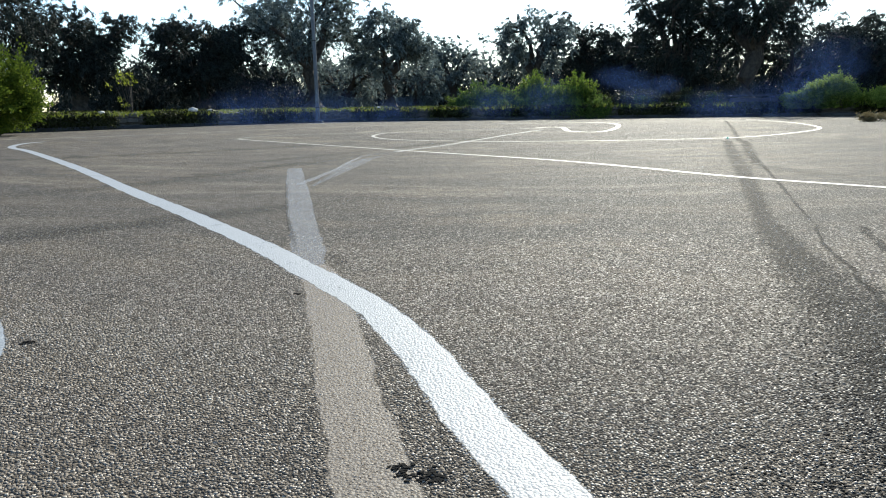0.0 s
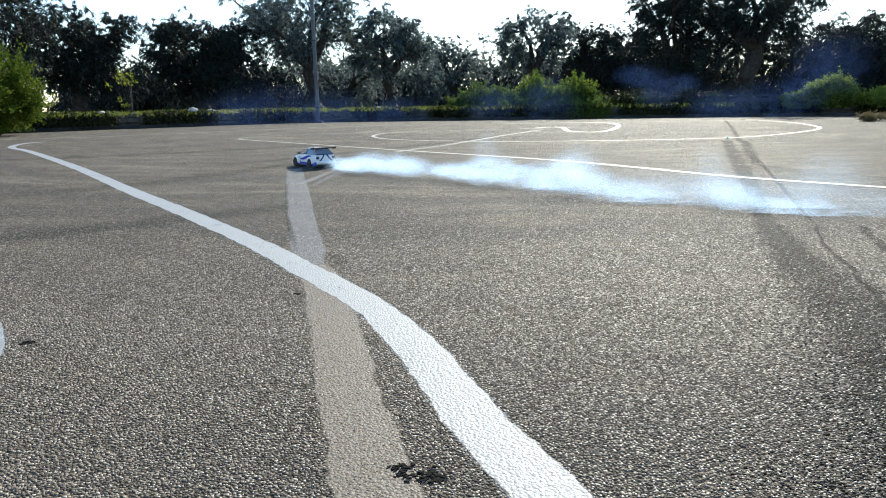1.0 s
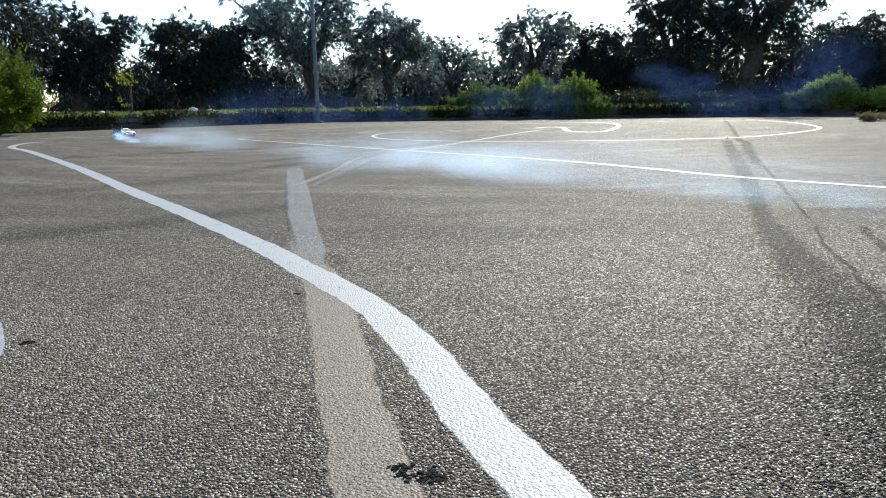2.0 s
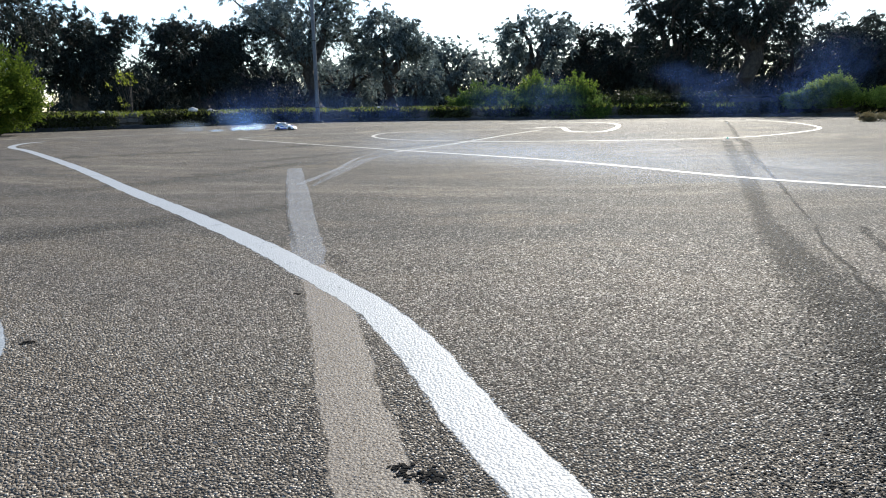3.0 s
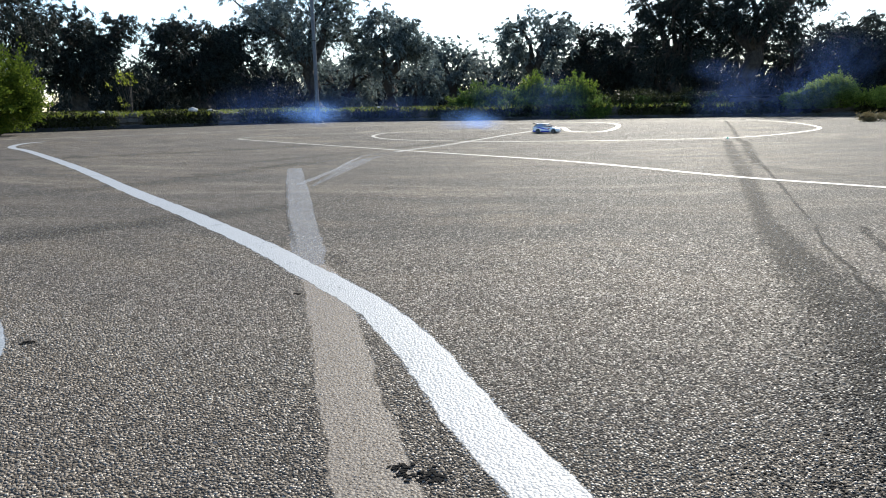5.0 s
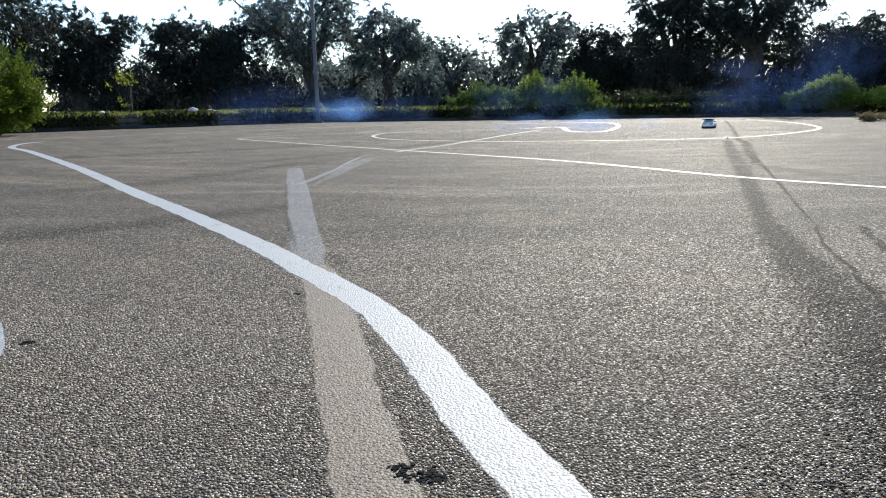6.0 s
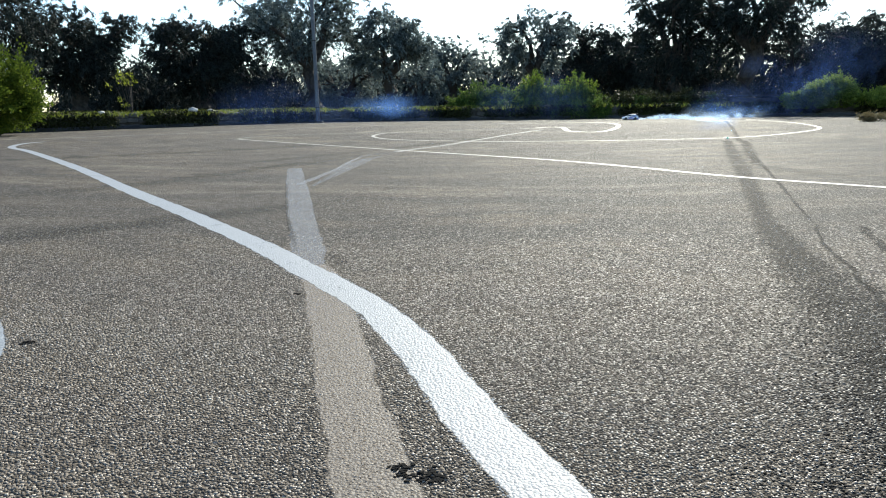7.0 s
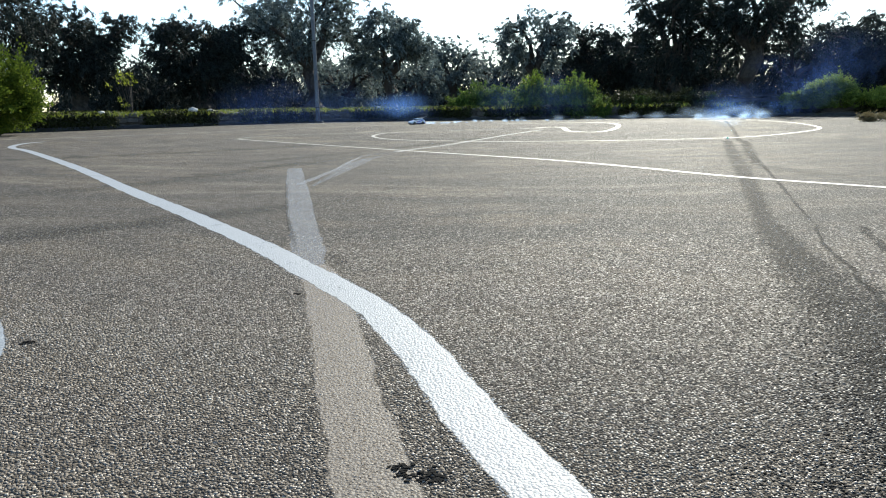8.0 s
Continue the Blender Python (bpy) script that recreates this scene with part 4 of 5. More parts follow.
def block_wall(b, d, heading):
    """The concrete end block of the wall."""
    bx, by = at(b, d)
    bm = bmesh.new()
    box(bm, -1.0, 0.05, -0.12, 0.12, 0.0, 0.52, 0.02)
    box(bm, 0.07, 0.85, -0.15, 0.15, 0.0, 0.56, 0.02)
    box(bm, -1.02, 0.87, -0.17, 0.17, 0.56, 0.60, 0.01)
    ob = new("concrete_block_wall", bpy.data.meshes.new("concrete_block_wall"))
    bm.to_mesh(ob.data)
    bm.free()
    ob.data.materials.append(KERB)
    ob.matrix_basis = pose(bx, by, 0.0, 0, 0, heading)
    tagged(ob, "low grey concrete block wall beside the kerb", "wall", kind="structure")


block_wall(25.9, 21.35, -8)


# ---- the model rally car ----
def build_car():
    """Length 0.44, width 0.19; +x is forward."""
    car = tagged(new("model_car"), "white radio-controlled rally car with blue stripes, drifting", "toy car")
    # lower body: cross sections from tail to nose (place, half width, sill, shoulder)
    secs = [(-0.220, 0.066, 0.042, 0.086), (-0.214, 0.080, 0.030, 0.099), (-0.195, 0.088, 0.024, 0.104), (-0.165, 0.094, 0.022, 0.105), (-0.13, 0.096, 0.021, 0.105), (-0.09, 0.093, 0.020, 0.102),
            (-0.03, 0.0895, 0.019, 0.098), (0.04, 0.0895, 0.019, 0.096), (0.09, 0.093, 0.020, 0.096), (0.13, 0.095, 0.022, 0.092), (0.165, 0.091, 0.024, 0.085), (0.195, 0.082, 0.027, 0.075),
            (0.212, 0.070, 0.029, 0.070), (0.221, 0.056, 0.034, 0.062)]
    bm = bmesh.new()
    prev = None
    for x, w, z0, z1 in secs:
        d = z1 - z0
        half = [(0.90, 0.0), (0.97, 0.10), (1.0, 0.30), (1.0, 0.52), (0.975, 0.72), (0.93, 0.88), (0.84, 0.97), (0.55, 1.02)]
        ring = [bm.verts.new((x, -w * a, z0 + d * b)) for a, b in half] + [bm.verts.new((x, 0, z0 + d * 1.04))] + [bm.verts.new((x, w * a, z0 + d * b)) for a, b in half[::-1]]
        if prev:
            for i in range(len(ring)):
                j = (i + 1) % len(ring)
                bm.faces.new((prev[i], prev[j], ring[j], ring[i]))
        else:
            bm.faces.new(ring)
        prev = ring
    bm.faces.new(prev[::-1])
    bmesh.ops.recalc_face_normals(bm, faces=bm.faces)
    part("body", bm, CAR_WHITE, car, "glossy white body shell", smooth=True)
    # cabin: pillars round open windows, painted rear quarters
    low = [(0.100, 0.078, 0.094), (-0.040, 0.081, 0.099), (-0.210, 0.074, 0.102)]
    high = [(0.022, 0.060, 0.141), (-0.055, 0.064, 0.147), (-0.150, 0.060, 0.143)]
    bm = bmesh.new()
    lo = [[bm.verts.new((x, s * y, z)) for x, y, z in low] for s in (1, -1)]
    hi = [[bm.verts.new((x, s * y, z)) for x, y, z in high] for s in (1, -1)]
    faces, quarters = [], []
    for s in (0, 1):
        faces.append(bm.faces.new((lo[s][0], lo[s][1], hi[s][1], hi[s][0])))
        quarters.append(bm.faces.new((lo[s][1], lo[s][2], hi[s][2], hi[s][1])))
    faces.append(bm.faces.new((lo[0][0], lo[1][0], hi[1][0], hi[0][0])))
    quarters.append(bm.faces.new((lo[0][2], lo[1][2], hi[1][2], hi[0][2])))
    bmesh.ops.recalc_face_normals(bm, faces=bm.faces)
    bmesh.ops.inset_individual(bm, faces=faces + quarters, thickness=0.0075)
    names = ["side_window", "side_window", "windscreen", "quarter_window", "quarter_window", "rear_window"]
    for f, nm in zip(faces + quarters, names):
        vs = [(v.co + f.normal * (-0.0012 if f in faces else 0.0006)).copy() for v in f.verts]
        edge = [(v.co + f.normal * 0.0012).copy() for v in f.verts]
        pb = bmesh.new()
        pb.faces.new([pb.verts.new(v) for v in vs])
        bmesh.ops.solidify(pb, geom=pb.faces[:], thickness=0.0012)
        pane = part(nm, pb, PANE if f in faces else CAR_PALE, car, "clear plastic window" if f in faces else "pale painted window")
        fb = bmesh.new()
        tube(fb, edge + edge[:1], [0.0017] * 5, 5)
        part("window_trim", fb, CAR_NAVY, pane)
    bmesh.ops.delete(bm, geom=faces, context="FACES_ONLY")
    cabin = part("cabin", bm, CAR_WHITE, car)
    thick = cabin.modifiers.new("thickness", "SOLIDIFY")
    thick.thickness = 0.003
    # arched roof
    bm = bmesh.new()
    rows = []
    for i in range(8):
        f = i / 7
        x = 0.026 - f * 0.180
        zr = float(np.interp(f, [0, 0.45, 1], [0.141, 0.1475, 0.1425]))
        hw = float(np.interp(f, [0, 0.45, 1], [0.061, 0.065, 0.061]))
        rows.append([bm.verts.new((x, hw * u, zr + 0.005 * (1 - u * u))) for u in (-1, -0.8, -0.45, 0, 0.45, 0.8, 1)])
    for r0, r1 in zip(rows, rows[1:]):
        for i in range(6):
            bm.faces.new((r0[i], r0[i + 1], r1[i + 1], r1[i]))
    bmesh.ops.recalc_face_normals(bm, faces=bm.faces)
    bmesh.ops.solidify(bm, geom=bm.faces[:], thickness=0.002)
    part("roof", bm, CAR_WHITE, car, smooth=True)
    # roof scoop and rear wing
    tilt = Matrix.Translation((-0.186, 0, 0.1495)) @ Matrix.Rotation(radians(7), 4, "Y")
    wing = part("wing", box(bmesh.new(), -0.029, 0.029, -0.089, 0.089, -0.003, 0.003, 0.002, tilt), CAR_BLACK, car, "broad black rear wing")
    part("wing_top", box(bmesh.new(), -0.026, 0.026, -0.086, 0.086, 0.0034, 0.0045, 0.0004, tilt), CAR_WHITE, wing, "pale upper face of the wing")
    for s in (1, -1):
        part("end_plate", box(bmesh.new(), -0.032, 0.032, s * 0.0905 - 0.0013, s * 0.0905 + 0.0013, -0.009, 0.007, 0.001, tilt), CAR_BLACK, wing)
        part("wing_support", rods(bmesh.new(), (-0.150, s * 0.035, 0.138), (-0.170, s * 0.04, 0.152), 0.004, 0.0035, 6), CAR_BLACK, wing)
    # bumpers, skirts, splitter
    part("front_splitter", box(bmesh.new(), 0.17, 0.226, -0.080, 0.080, 0.015, 0.023, 0.003), CAR_NAVY, car)
    part("front_bumper", box(bmesh.new(), 0.19, 0.228, -0.07, 0.07, 0.028, 0.050, 0.006), CAR_WHITE, car)
    part("grille", box(bmesh.new(), 0.222, 0.231, -0.045, 0.045, 0.034, 0.046, 0.002), CAR_BLACK, car)
    part("rear_bumper", box(bmesh.new(), -0.232, -0.205, -0.078, 0.078, 0.034, 0.056, 0.006), CAR_WHITE, car)
    part("diffuser", box(bmesh.new(), -0.228, -0.17, -0.07, 0.07, 0.012, 0.026, 0.003), CAR_BLACK, car)
    part("chassis", box(bmesh.new(), -0.18, 0.18, -0.055, 0.055, 0.010, 0.022, 0.003), CAR_BLACK, car)
    part("cockpit_tray", box(bmesh.new(), -0.15, 0.07, -0.05, 0.05, 0.096, 0.108, 0.004), CAR_NAVY, car)
    for s in (1, -1):
        part("side_skirt", box(bmesh.new(), -0.085, 0.085, s * 0.091 - 0.004, s * 0.091 + 0.004, 0.014, 0.030, 0.002), CAR_NAVY, car)
        part("headlight", box(bmesh.new(), 0.19, 0.214, s * 0.062 - 0.014, s * 0.062 + 0.014, 0.056, 0.069, 0.004), LENS, car, "clear headlight")
        part("tail_light", box(bmesh.new(), -0.224, -0.214, s * 0.065 - 0.012, s * 0.065 + 0.012, 0.070, 0.090, 0.003), CAR_NAVY, car, "dark tail light")
        bm = bmesh.new()
        box(bm, 0.055, 0.07, s * 0.094 - 0.012, s * 0.094 + 0.012, 0.102, 0.114, 0.003)
        part("mirror", bm, CAR_BLACK, car)
        # decals on the flank
        y0, y1 = (0.0913, 0.0925) if s > 0 else (-0.0925, -0.0913)
        bm = bmesh.new()
        swoosh = [(0.052, 0.061), (0.0, 0.0585), (-0.045, 0.065), (-0.10, 0.081), (-0.172, 0.094), (-0.115, 0.0975), (-0.065, 0.091), (-0.02, 0.0805), (0.02, 0.072), (0.052, 0.067)]
        inner = [bm.verts.new((x, s * 0.084, z)) for x, z in swoosh]
        outer = [bm.verts.new((x, s * (0.0912 if x > -0.05 else 0.0945) * (1.0 if z < 0.08 else 0.985), z)) for x, z in swoosh]
        bm.faces.new(outer)
        for i in range(len(swoosh)):
            j = (i + 1) % len(swoosh)
            bm.faces.new((inner[i], inner[j], outer[j], outer[i]))
        bmesh.ops.recalc_face_normals(bm, faces=bm.faces)
        part("blue_stripe", bm, CAR_BLUE, car, "blue diagonal stripe")
        bm = bmesh.new()
        corner = [(-0.168, 0.025), (-0.213, 0.029), (-0.217, 0.050), (-0.203, 0.049), (-0.186, 0.043), (-0.172, 0.034)]
        inner = [bm.verts.new((x, s * 0.075, z)) for x, z in corner]
        outer = [bm.verts.new((x, s * (0.0945 if x > -0.20 else 0.0855), z)) for x, z in corner]
        bm.faces.new(outer)
        for i in range(len(corner)):
            j = (i + 1) % len(corner)
            bm.faces.new((inner[i], inner[j], outer[j], outer[i]))
        bmesh.ops.recalc_face_normals(bm, faces=bm.faces)
        part("blue_panel", bm, CAR_BLUE, car, "blue panel behind the rear wheel")
        part("blue_sill", box(bmesh.new(), -0.09, 0.06, y0, y1, 0.030, 0.043), CAR_BLUE, car, "blue sill band")
        part("red_decal", box(bmesh.new(), 0.035, 0.075, y0, y1, 0.073, 0.081), CAR_RED, car)
        bm = bmesh.new()
        box(bm, 0.040, 0.058, y0, y1, 0.062, 0.066)
        box(bm, -0.002, 0.002, y0, y1, -0.012, 0.010, 0.0, Matrix.Translation((0.047, 0, 0.053)) @ Matrix.Rotation(radians(-20 * s), 4, "Y"))
        part("racing_number", bm, CAR_BLACK, car, "black number seven on the door")
    bm = bmesh.new()
    box(bm, 0.09, 0.20, -0.03, -0.016, 0.0, 0.0015, 0.0, Matrix.Translation((0, 0, 0.0968)) @ Matrix.Rotation(radians(7), 4, "Y") @ Matrix.Translation((0, 0, 0.012)))
    box(bm, 0.09, 0.20, 0.016, 0.03, 0.0, 0.0015, 0.0, Matrix.Translation((0, 0, 0.0968)) @ Matrix.Rotation(radians(7), 4, "Y") @ Matrix.Translation((0, 0, 0.012)))
    part("bonnet_stripe", bm, CAR_BLUE, car)
    bm = bmesh.new()
    for s in (1, -1):
        tube(bm, [(-0.2145, s * 0.012, 0.1035), (-0.2212, s * 0.022, 0.085), (-0.2225, s * 0.042, 0.064), (-0.2185, s * 0.066, 0.045)], [0.005] * 4, 6)
    tube(bm, [(-0.2125, 0.072, 0.1025), (-0.2135, 0.0, 0.1045), (-0.2125, -0.072, 0.1025)], [0.003] * 3, 5)
    part("rear_stripe", bm, CAR_NAVY, car, "dark blue curved stripe on the tailgate")
    for i, yy in enumerate((0.02, -0.02)):
        bm = bmesh.new()
        rods(bm, (0.125, yy, 0.09), (0.125, yy, 0.104), 0.002, 0.0018, 6)
        part("body_post", bm, CAR_BLACK, car)
    # wheels and arches
    wheels = []
    for x, s in ((0.132, 1), (0.132, -1), (-0.13, 1), (-0.13, -1)):
        bm = bmesh.new()
        tube(bm, [(x + 0.041 * math.cos(a), s * 0.0935, 0.034 + 0.041 * math.sin(a)) for a in [math.pi * k / 12 for k in range(13)]], [0.0045] * 13, 6)
        part("wheel_arch", bm, CAR_WHITE, car)
        bm = bmesh.new()
        rods(bm, (x, s * 0.05, 0.034), (x, s * 0.0975, 0.034), 0.039, 0.039, 20)
        part("wheel_well", bm, CAR_BLACK, car)
        hub = part("wheel", None, None, car)
        hub.location = (x * 0.92, s * 0.088, 0.034)
        bm = bmesh.new()
        tube(bm, [(0, -0.013, 0), (0, -0.0125, 0), (0, -0.009, 0), (0, 0.009, 0), (0, 0.0125, 0), (0, 0.013, 0)], [0.022, 0.031, 0.034, 0.034, 0.031, 0.022], 24)
        part("tyre", bm, TYRE, hub)
        bm = bmesh.new()
        rods(bm, (0, 0, 0), (0, s * 0.0125, 0), 0.007, 0.006, 10)
        for k in range(5):
            a = 2 * math.pi * k / 5
            rods(bm, (0.004 * math.cos(a), s * 0.0115, 0.004 * math.sin(a)), (0.0225 * math.cos(a), s * 0.0138, 0.0225 * math.sin(a)), 0.0035, 0.0028, 5)
        tube(bm, [(0.022 * math.cos(2 * math.pi * k / 16), s * 0.0135, 0.022 * math.sin(2 * math.pi * k / 16)) for k in range(17)], [0.002] * 17, 5)
        part("rim", bm, RIM, hub)
        wheels.append((hub, x * 0.92, s))
    # the shell is short for its width
    for ob in car.children_recursive:
        if ob.type == "MESH" and ob.parent.name.split(".")[0] != "wheel":
            for v in ob.data.vertices:
                v.co.x *= 0.92
    return car, wheels


car, wheels = build_car()

# where the car is: seconds, x, y, heading (degrees from +x)
DRIVE = [(0.0, 4.05, 0.75, 137), (0.1, 3.48, 1.12, 137), (0.2, 2.90, 1.52, 137), (0.3, 2.29, 1.97, 140), (0.4, 1.71, 2.43, 144), (0.5, 1.29, 2.82, 140), (0.6, 0.83, 3.26, 121),
         (0.7, 0.38, 3.72, 117), (0.8, -0.07, 4.20, 121), (0.9, -0.53, 4.66, 124), (1.0, -0.99, 5.12, 127), (1.1, -1.50, 5.74, 130), (1.2, -2.04, 6.42, 133), (1.3, -2.58, 7.08, 133),
         (1.4, -3.03, 7.62, 130), (1.5, -3.45, 8.15, 125), (1.6, -3.95, 8.80, 116), (1.7, -4.38, 9.50, 107), (1.9, -5.15, 10.9, 88), (2.1, -5.65, 12.1, 68), (2.3, -5.70, 12.95, 46),
         (2.5, -5.10, 13.4, 26), (2.65, -4.5, 13.55, 12), (2.8, -3.91, 13.62, 0), (3.0, -3.18, 13.68, -12), (3.2, -2.40, 13.70, -22), (3.4, -1.54, 13.58, -28), (3.6, -0.72, 13.20, -36),
         (3.8, -0.04, 12.85, -48), (4.0, 0.45, 12.62, -58), (4.2, 0.64, 12.40, -76), (4.4, 0.69, 12.0, -80), (4.6, 0.79, 11.55, -68), (4.7, 0.92, 11.15, -55), (4.9, 1.35, 10.55, -32),
         (5.1, 1.95, 10.15, -12), (5.3, 2.6, 9.98, 4), (5.55, 3.4, 10.08, 20), (5.8, 4.08, 10.55, 38), (6.0, 4.60, 11.45, 62), (6.2, 5.05, 12.65, 82), (6.3, 5.32, 13.6, 98), (6.4, 5.72, 14.8, 120),
         (6.5, 6.02, 15.9, 146), (6.6, 6.02, 16.6, 160), (6.8, 5.62, 17.15, 172), (7.0, 4.88, 17.28, 176), (7.2, 4.00, 17.40, 180), (7.4, 2.97, 17.42, 184), (7.6, 1.77, 17.28, 190),
         (7.8, 0.55, 16.95, 204), (8.0, -0.60, 16.40, 216)]


def car_at(t):
    k = [r[0] for r in DRIVE]
    return tuple(float(np.interp(t, k, [r[i] for r in DRIVE])) for i in (1, 2, 3))


# ---- tyre smoke, in rigid puffs ----
def puff_mesh(name, material, seed):
    bm = bmesh.new()
    bmesh.ops.create_icosphere(bm, subdivisions=3, radius=1.0)
    for v in bm.verts:
        v.co *= 1.0 + 0.16 * noise.noise(v.co * 1.6 + Vector((seed * 3.1, 0, 0)))
    me = bpy.data.meshes.new(name)
    bm.to_mesh(me)
    bm.free()
    me.polygons.foreach_set("use_smooth", [True] * len(me.polygons))
    me.materials.append(material)
    return me


PUFFS = {m.name: [puff_mesh("smoke_puff", m, k) for k in range(4)] for m in (SMOKE, HAZE, DRIFT, VEIL, SETTLING)}
puff_rows = []


def puff(material, x, y, size, born, rise, drift, life, pr, label, height=0.6, start_z=None):
    """One puff: it wells up behind the tyres at its time, drifts, and thins away downwards."""
    born -= 0.05 if born > 0.06 else 0.0
    ob = new("smoke_puff", PUFFS[material.name][pr.randrange(4)])
    sx, sy, sz = size * pr.uniform(1.0, 1.7), size * 0.5, size * height * pr.uniform(0.8, 1.2)
    ob.scale = (sx, sy, sz)
    yaw = -math.degrees(math.atan2(x, y)) + pr.uniform(-8, 8)
    hid = -sz * 1.25
    up = sz * 0.45 if start_z is None else start_z
    rows = []
    if born > 0.0:
        rows.append((0.0, pose(x, y, hid, 0, 0, yaw)))
        if born > 0.08:
            rows.append((max(0.04, born - 0.04), pose(x, y, hid, 0, 0, yaw)))
    rows.append((max(born + 0.07, 0.0) if born > 0 else 0.0, pose(x, y, up, 0, 0, yaw)))
    for f in (0.3, 0.55, 0.8, 1.0):
        t = max(born, 0.0) + 0.1 + life * f
        if t < 8.0:
            sink = max(0.0, f - 0.45) / 0.55 * (sz * 1.7 + rise) if start_z is None else 0.0
            rows.append((t, pose(x + drift[0] * f * life, y + drift[1] * f * life, max(up + rise * f - sink, hid), 0, 0, yaw + 20 * f)))
    if rows[-1][0] < 8.0:
        last = rows[-1][1].translation
        rows.append((8.0, pose(last.x, last.y, last.z, 0, 0, yaw + 20)))
    puff_rows.append((ob, rows))
    return tagged(ob, label, "smoke", group="tyre smoke puffs")


def build_smoke():
    pr = random.Random(3)

    def trail(t0, t1, step, size, big, thick, life=1.6):
        t = t0
        while t < t1:
            x, y, h = car_at(t)
            bx, by = x - 0.25 * math.cos(radians(h)), y - 0.25 * math.sin(radians(h)) - 0.13 * max(0.0, min(1.0, (0.8 - t) / 0.4))
            jit = lambda s: pr.uniform(-s, s)
            if thick:
                puff(SMOKE, bx + jit(0.05), by + jit(0.06), size * pr.uniform(0.8, 1.7), t, 0.08, (0.2, 0.06), life * pr.uniform(0.2, 0.46), pr, "dense white tyre smoke behind the car", pr.uniform(0.35, 0.7))
            if pr.random() < 0.5:
                puff(HAZE if thick else DRIFT, bx + jit(0.12), by + jit(0.12), big * pr.uniform(0.8, 1.4), t + 0.32, 0.16, (0.22, 0.06), life * pr.uniform(0.75, 1.25), pr, "thin drifting tyre smoke", pr.uniform(0.35, 0.8))
            t += step * pr.uniform(0.8, 1.2)

    trail(0.12, 0.95, 0.022, 0.125, 0.28, True, 1.6)
    trail(0.95, 1.4, 0.023, 0.115, 0.30, True, 1.2)
    trail(1.4, 1.75, 0.024, 0.12, 0.28, True, 1.0)
    trail(1.75, 1.95, 0.05, 0.10, 0.20, True, 0.7)
    for k in range(30):  # the long trail, spreading
        x, y, h = car_at(0.14 + 0.027 * k)
        puff(HAZE, x + 0.2 + pr.uniform(-0.1, 0.1), y + pr.uniform(-0.22, 0.0), pr.uniform(0.16, 0.30), 0.5 + 0.027 * k, 0.1, (0.2, 0.06), pr.uniform(1.3, 1.9), pr, "thin drifting tyre smoke", pr.uniform(0.3, 0.6))
    for k in range(16):  # billows rising off it
        x, y, h = car_at(pr.choice((0.48, 0.56, 0.6, 0.68, 0.7, 0.77, 0.8)) + pr.uniform(-0.015, 0.015))
        puff(HAZE, x + 0.25, y, pr.uniform(0.09, 0.17), 0.72 + 0.035 * k, 0.24, (0.25, 0.05), pr.uniform(0.7, 1.1), pr, "rising billow of thin tyre smoke", pr.uniform(0.9, 1.4))
    for k in range(16):  # what is left of it, lying thin over the court
        x, y, h = car_at(0.16 + 0.055 * k)
        puff(SETTLING, x + 0.5 + pr.uniform(-0.2, 0.2), y + 0.35 + pr.uniform(-0.2, 0.2), pr.uniform(0.45, 0.85), 1.15 + 0.03 * k, 0.1, (0.2, 0.16), pr.uniform(2.8, 3.8), pr, "thin white haze of settling tyre smoke", pr.uniform(0.22, 0.34))
    trail(2.55, 2.95, 0.034, 0.12, 0.26, True, 1.0)
    trail(3.1, 4.1, 0.12, 0.10, 0.42, False, 1.2)
    trail(4.15, 5.2, 0.09, 0.10, 0.34, False, 1.4)
    trail(5.2, 6.1, 0.08, 0.10, 0.30, False, 1.2)
    trail(6.1, 6.9, 0.036, 0.12, 0.28, True, 2.0)
    trail(6.9, 8.0, 0.028, 0.066, 0.16, True, 1.3)
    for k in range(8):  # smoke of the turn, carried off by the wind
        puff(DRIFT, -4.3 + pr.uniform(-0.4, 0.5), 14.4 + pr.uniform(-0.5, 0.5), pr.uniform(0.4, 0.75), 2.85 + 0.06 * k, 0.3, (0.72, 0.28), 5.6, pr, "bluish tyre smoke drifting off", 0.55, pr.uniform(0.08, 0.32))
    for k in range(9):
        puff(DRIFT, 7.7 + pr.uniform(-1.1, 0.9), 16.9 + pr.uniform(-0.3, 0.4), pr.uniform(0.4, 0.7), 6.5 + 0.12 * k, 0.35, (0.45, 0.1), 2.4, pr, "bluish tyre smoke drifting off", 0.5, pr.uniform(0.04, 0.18))
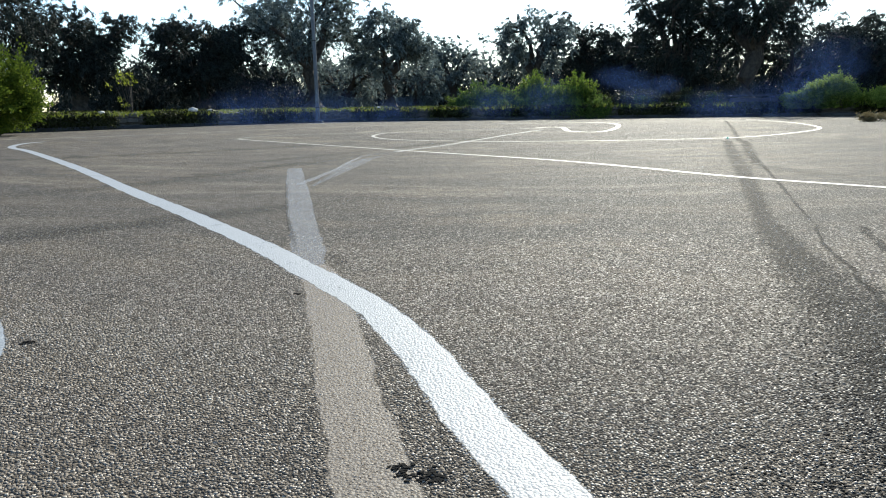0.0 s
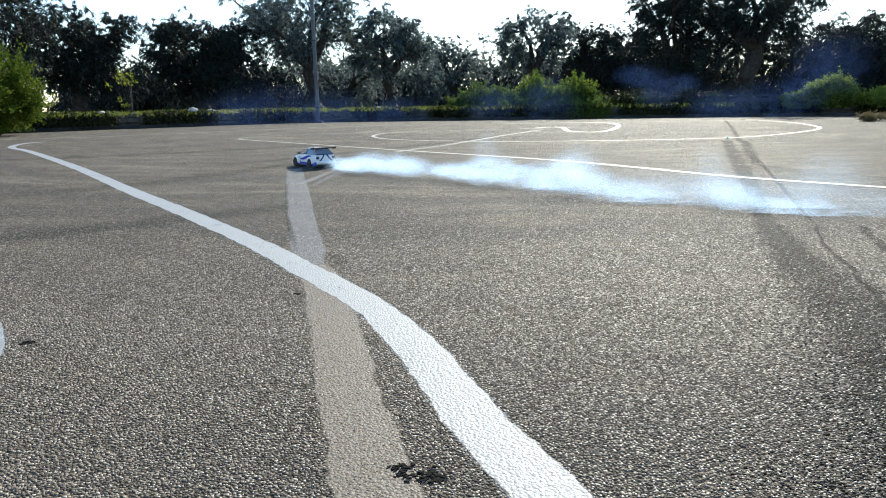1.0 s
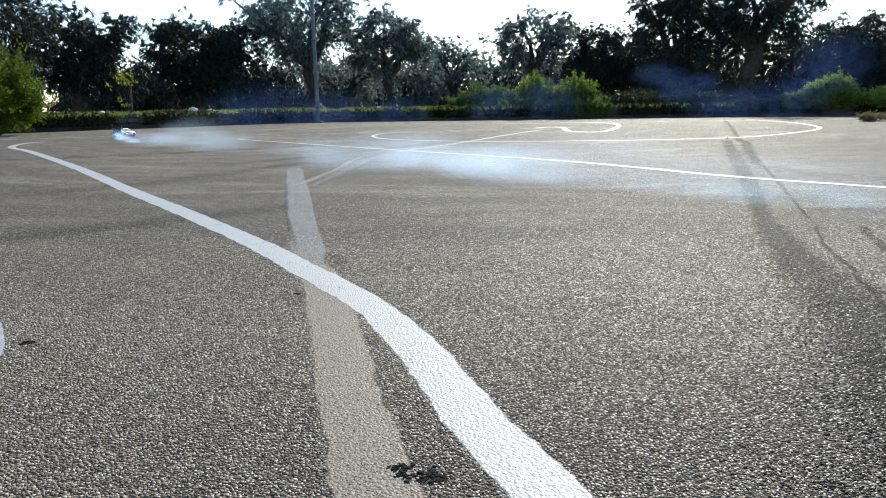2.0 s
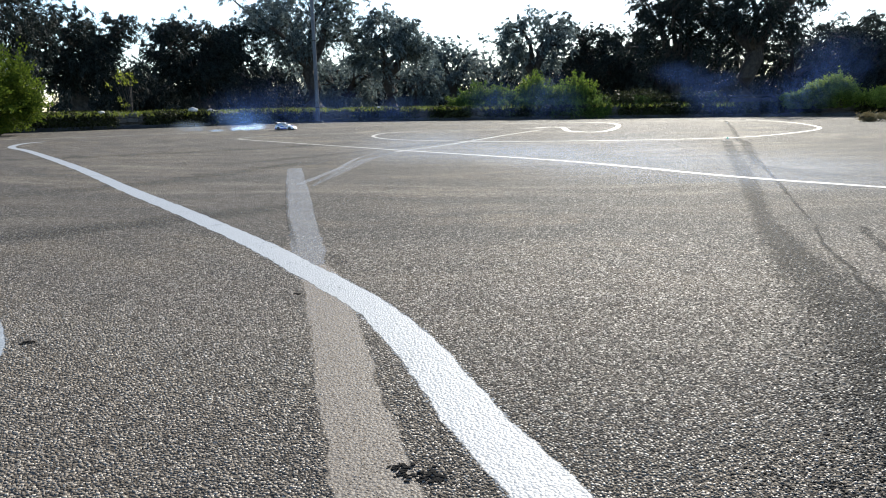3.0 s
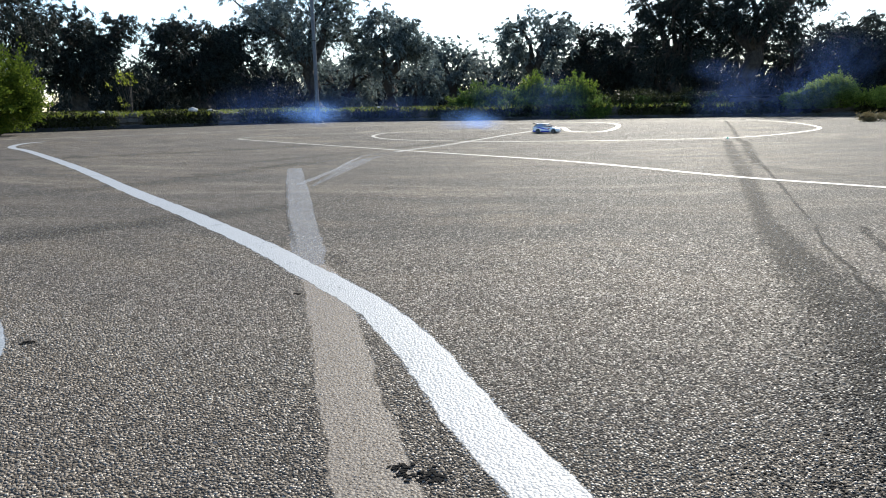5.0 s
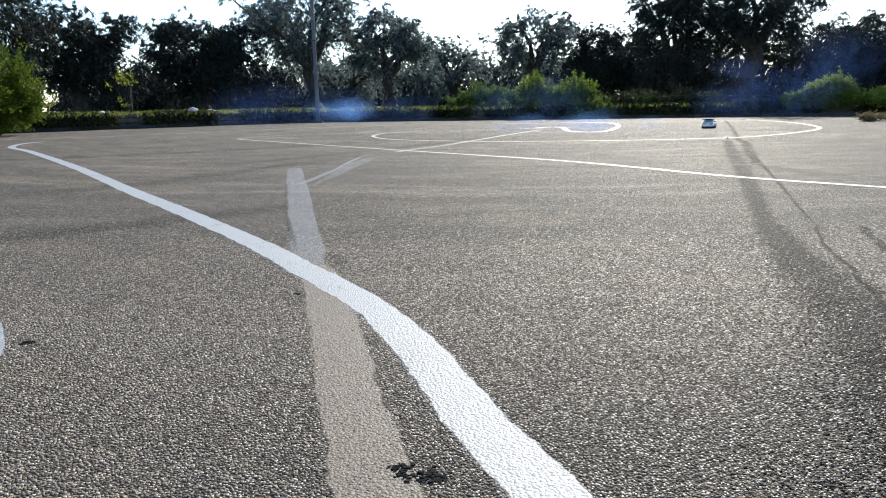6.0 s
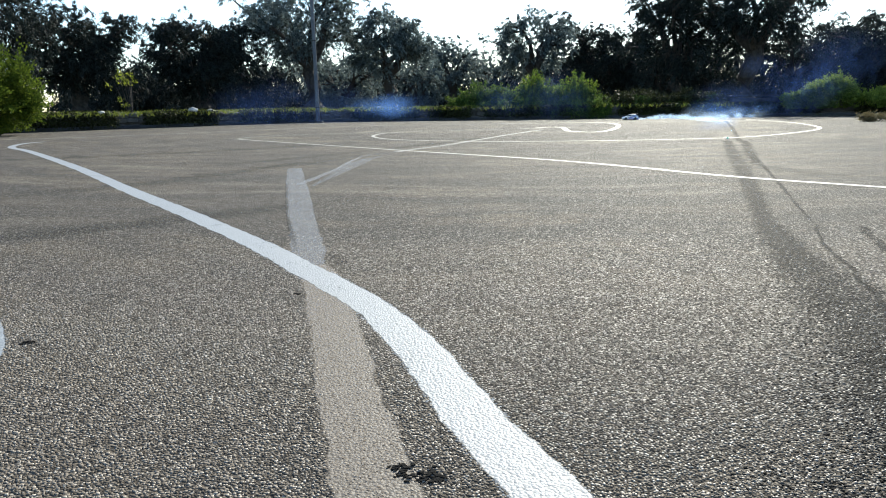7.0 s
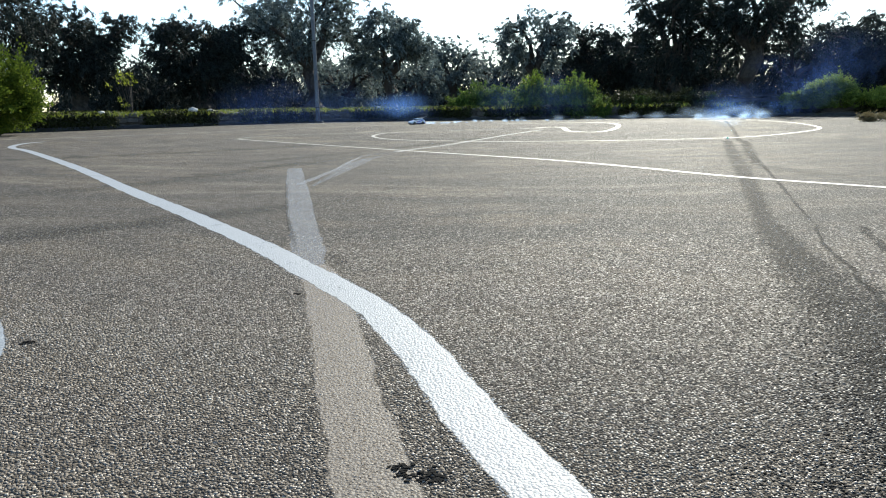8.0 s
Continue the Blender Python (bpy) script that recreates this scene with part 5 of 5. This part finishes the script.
    for k in range(12):
        puff(SMOKE, 7.0 + pr.uniform(-0.9, 1.0), 16.8 + pr.uniform(-0.2, 0.2), pr.uniform(0.13, 0.24), 6.65 + 0.09 * k, 0.1, (0.3, 0.05), pr.uniform(0.9, 1.5), pr, "dense white tyre smoke lying low", pr.uniform(0.4, 0.8))
    for k in range(6):
        puff(HAZE, 7.3 + pr.uniform(-0.6, 0.7), 16.7 + pr.uniform(-0.3, 0.3), pr.uniform(0.22, 0.42), 6.6 + 0.12 * k, 0.25, (0.3, 0.05), 2.2, pr, "thin drifting tyre smoke", 0.5, pr.uniform(0.05, 0.2))
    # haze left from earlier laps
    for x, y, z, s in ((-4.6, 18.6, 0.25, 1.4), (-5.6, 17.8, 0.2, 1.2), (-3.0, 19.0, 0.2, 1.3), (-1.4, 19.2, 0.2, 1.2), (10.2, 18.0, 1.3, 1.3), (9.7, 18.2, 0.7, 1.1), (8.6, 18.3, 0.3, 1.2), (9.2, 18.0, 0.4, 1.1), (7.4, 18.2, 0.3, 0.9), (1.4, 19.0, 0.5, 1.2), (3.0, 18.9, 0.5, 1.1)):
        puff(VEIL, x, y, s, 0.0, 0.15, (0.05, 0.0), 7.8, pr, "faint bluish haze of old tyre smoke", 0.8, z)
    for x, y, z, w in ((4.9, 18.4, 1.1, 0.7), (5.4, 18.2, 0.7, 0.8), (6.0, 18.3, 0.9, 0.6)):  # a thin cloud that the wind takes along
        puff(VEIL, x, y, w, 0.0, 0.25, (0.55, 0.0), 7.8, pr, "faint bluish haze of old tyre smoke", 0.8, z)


build_smoke()


# ---- what moves ----
def motions():
    walk(car, [(t, pose(x, y, 0.0, 0, 0, h)) for t, x, y, h in DRIVE])
    for hub, x, s in wheels:
        rows = []
        for k in range(81):
            t = k / 10
            steer = 0.0
            if x > 0:
                a, b = car_at(max(t - 0.1, 0)), car_at(min(t + 0.1, 8.0))
                way = math.degrees(math.atan2(b[1] - a[1], b[0] - a[0]))
                steer = max(-28.0, min(28.0, (way - car_at(t)[2] + 180) % 360 - 180))
            rows.append((t, pose(x, s * 0.088, 0.034, 0, 0, steer) @ pose(0, 0, 0, 0, (80 * k) % 360, 0)))
        walk(hub, rows)
    for ob, rows in puff_rows:
        walk(ob, rows)


motions()
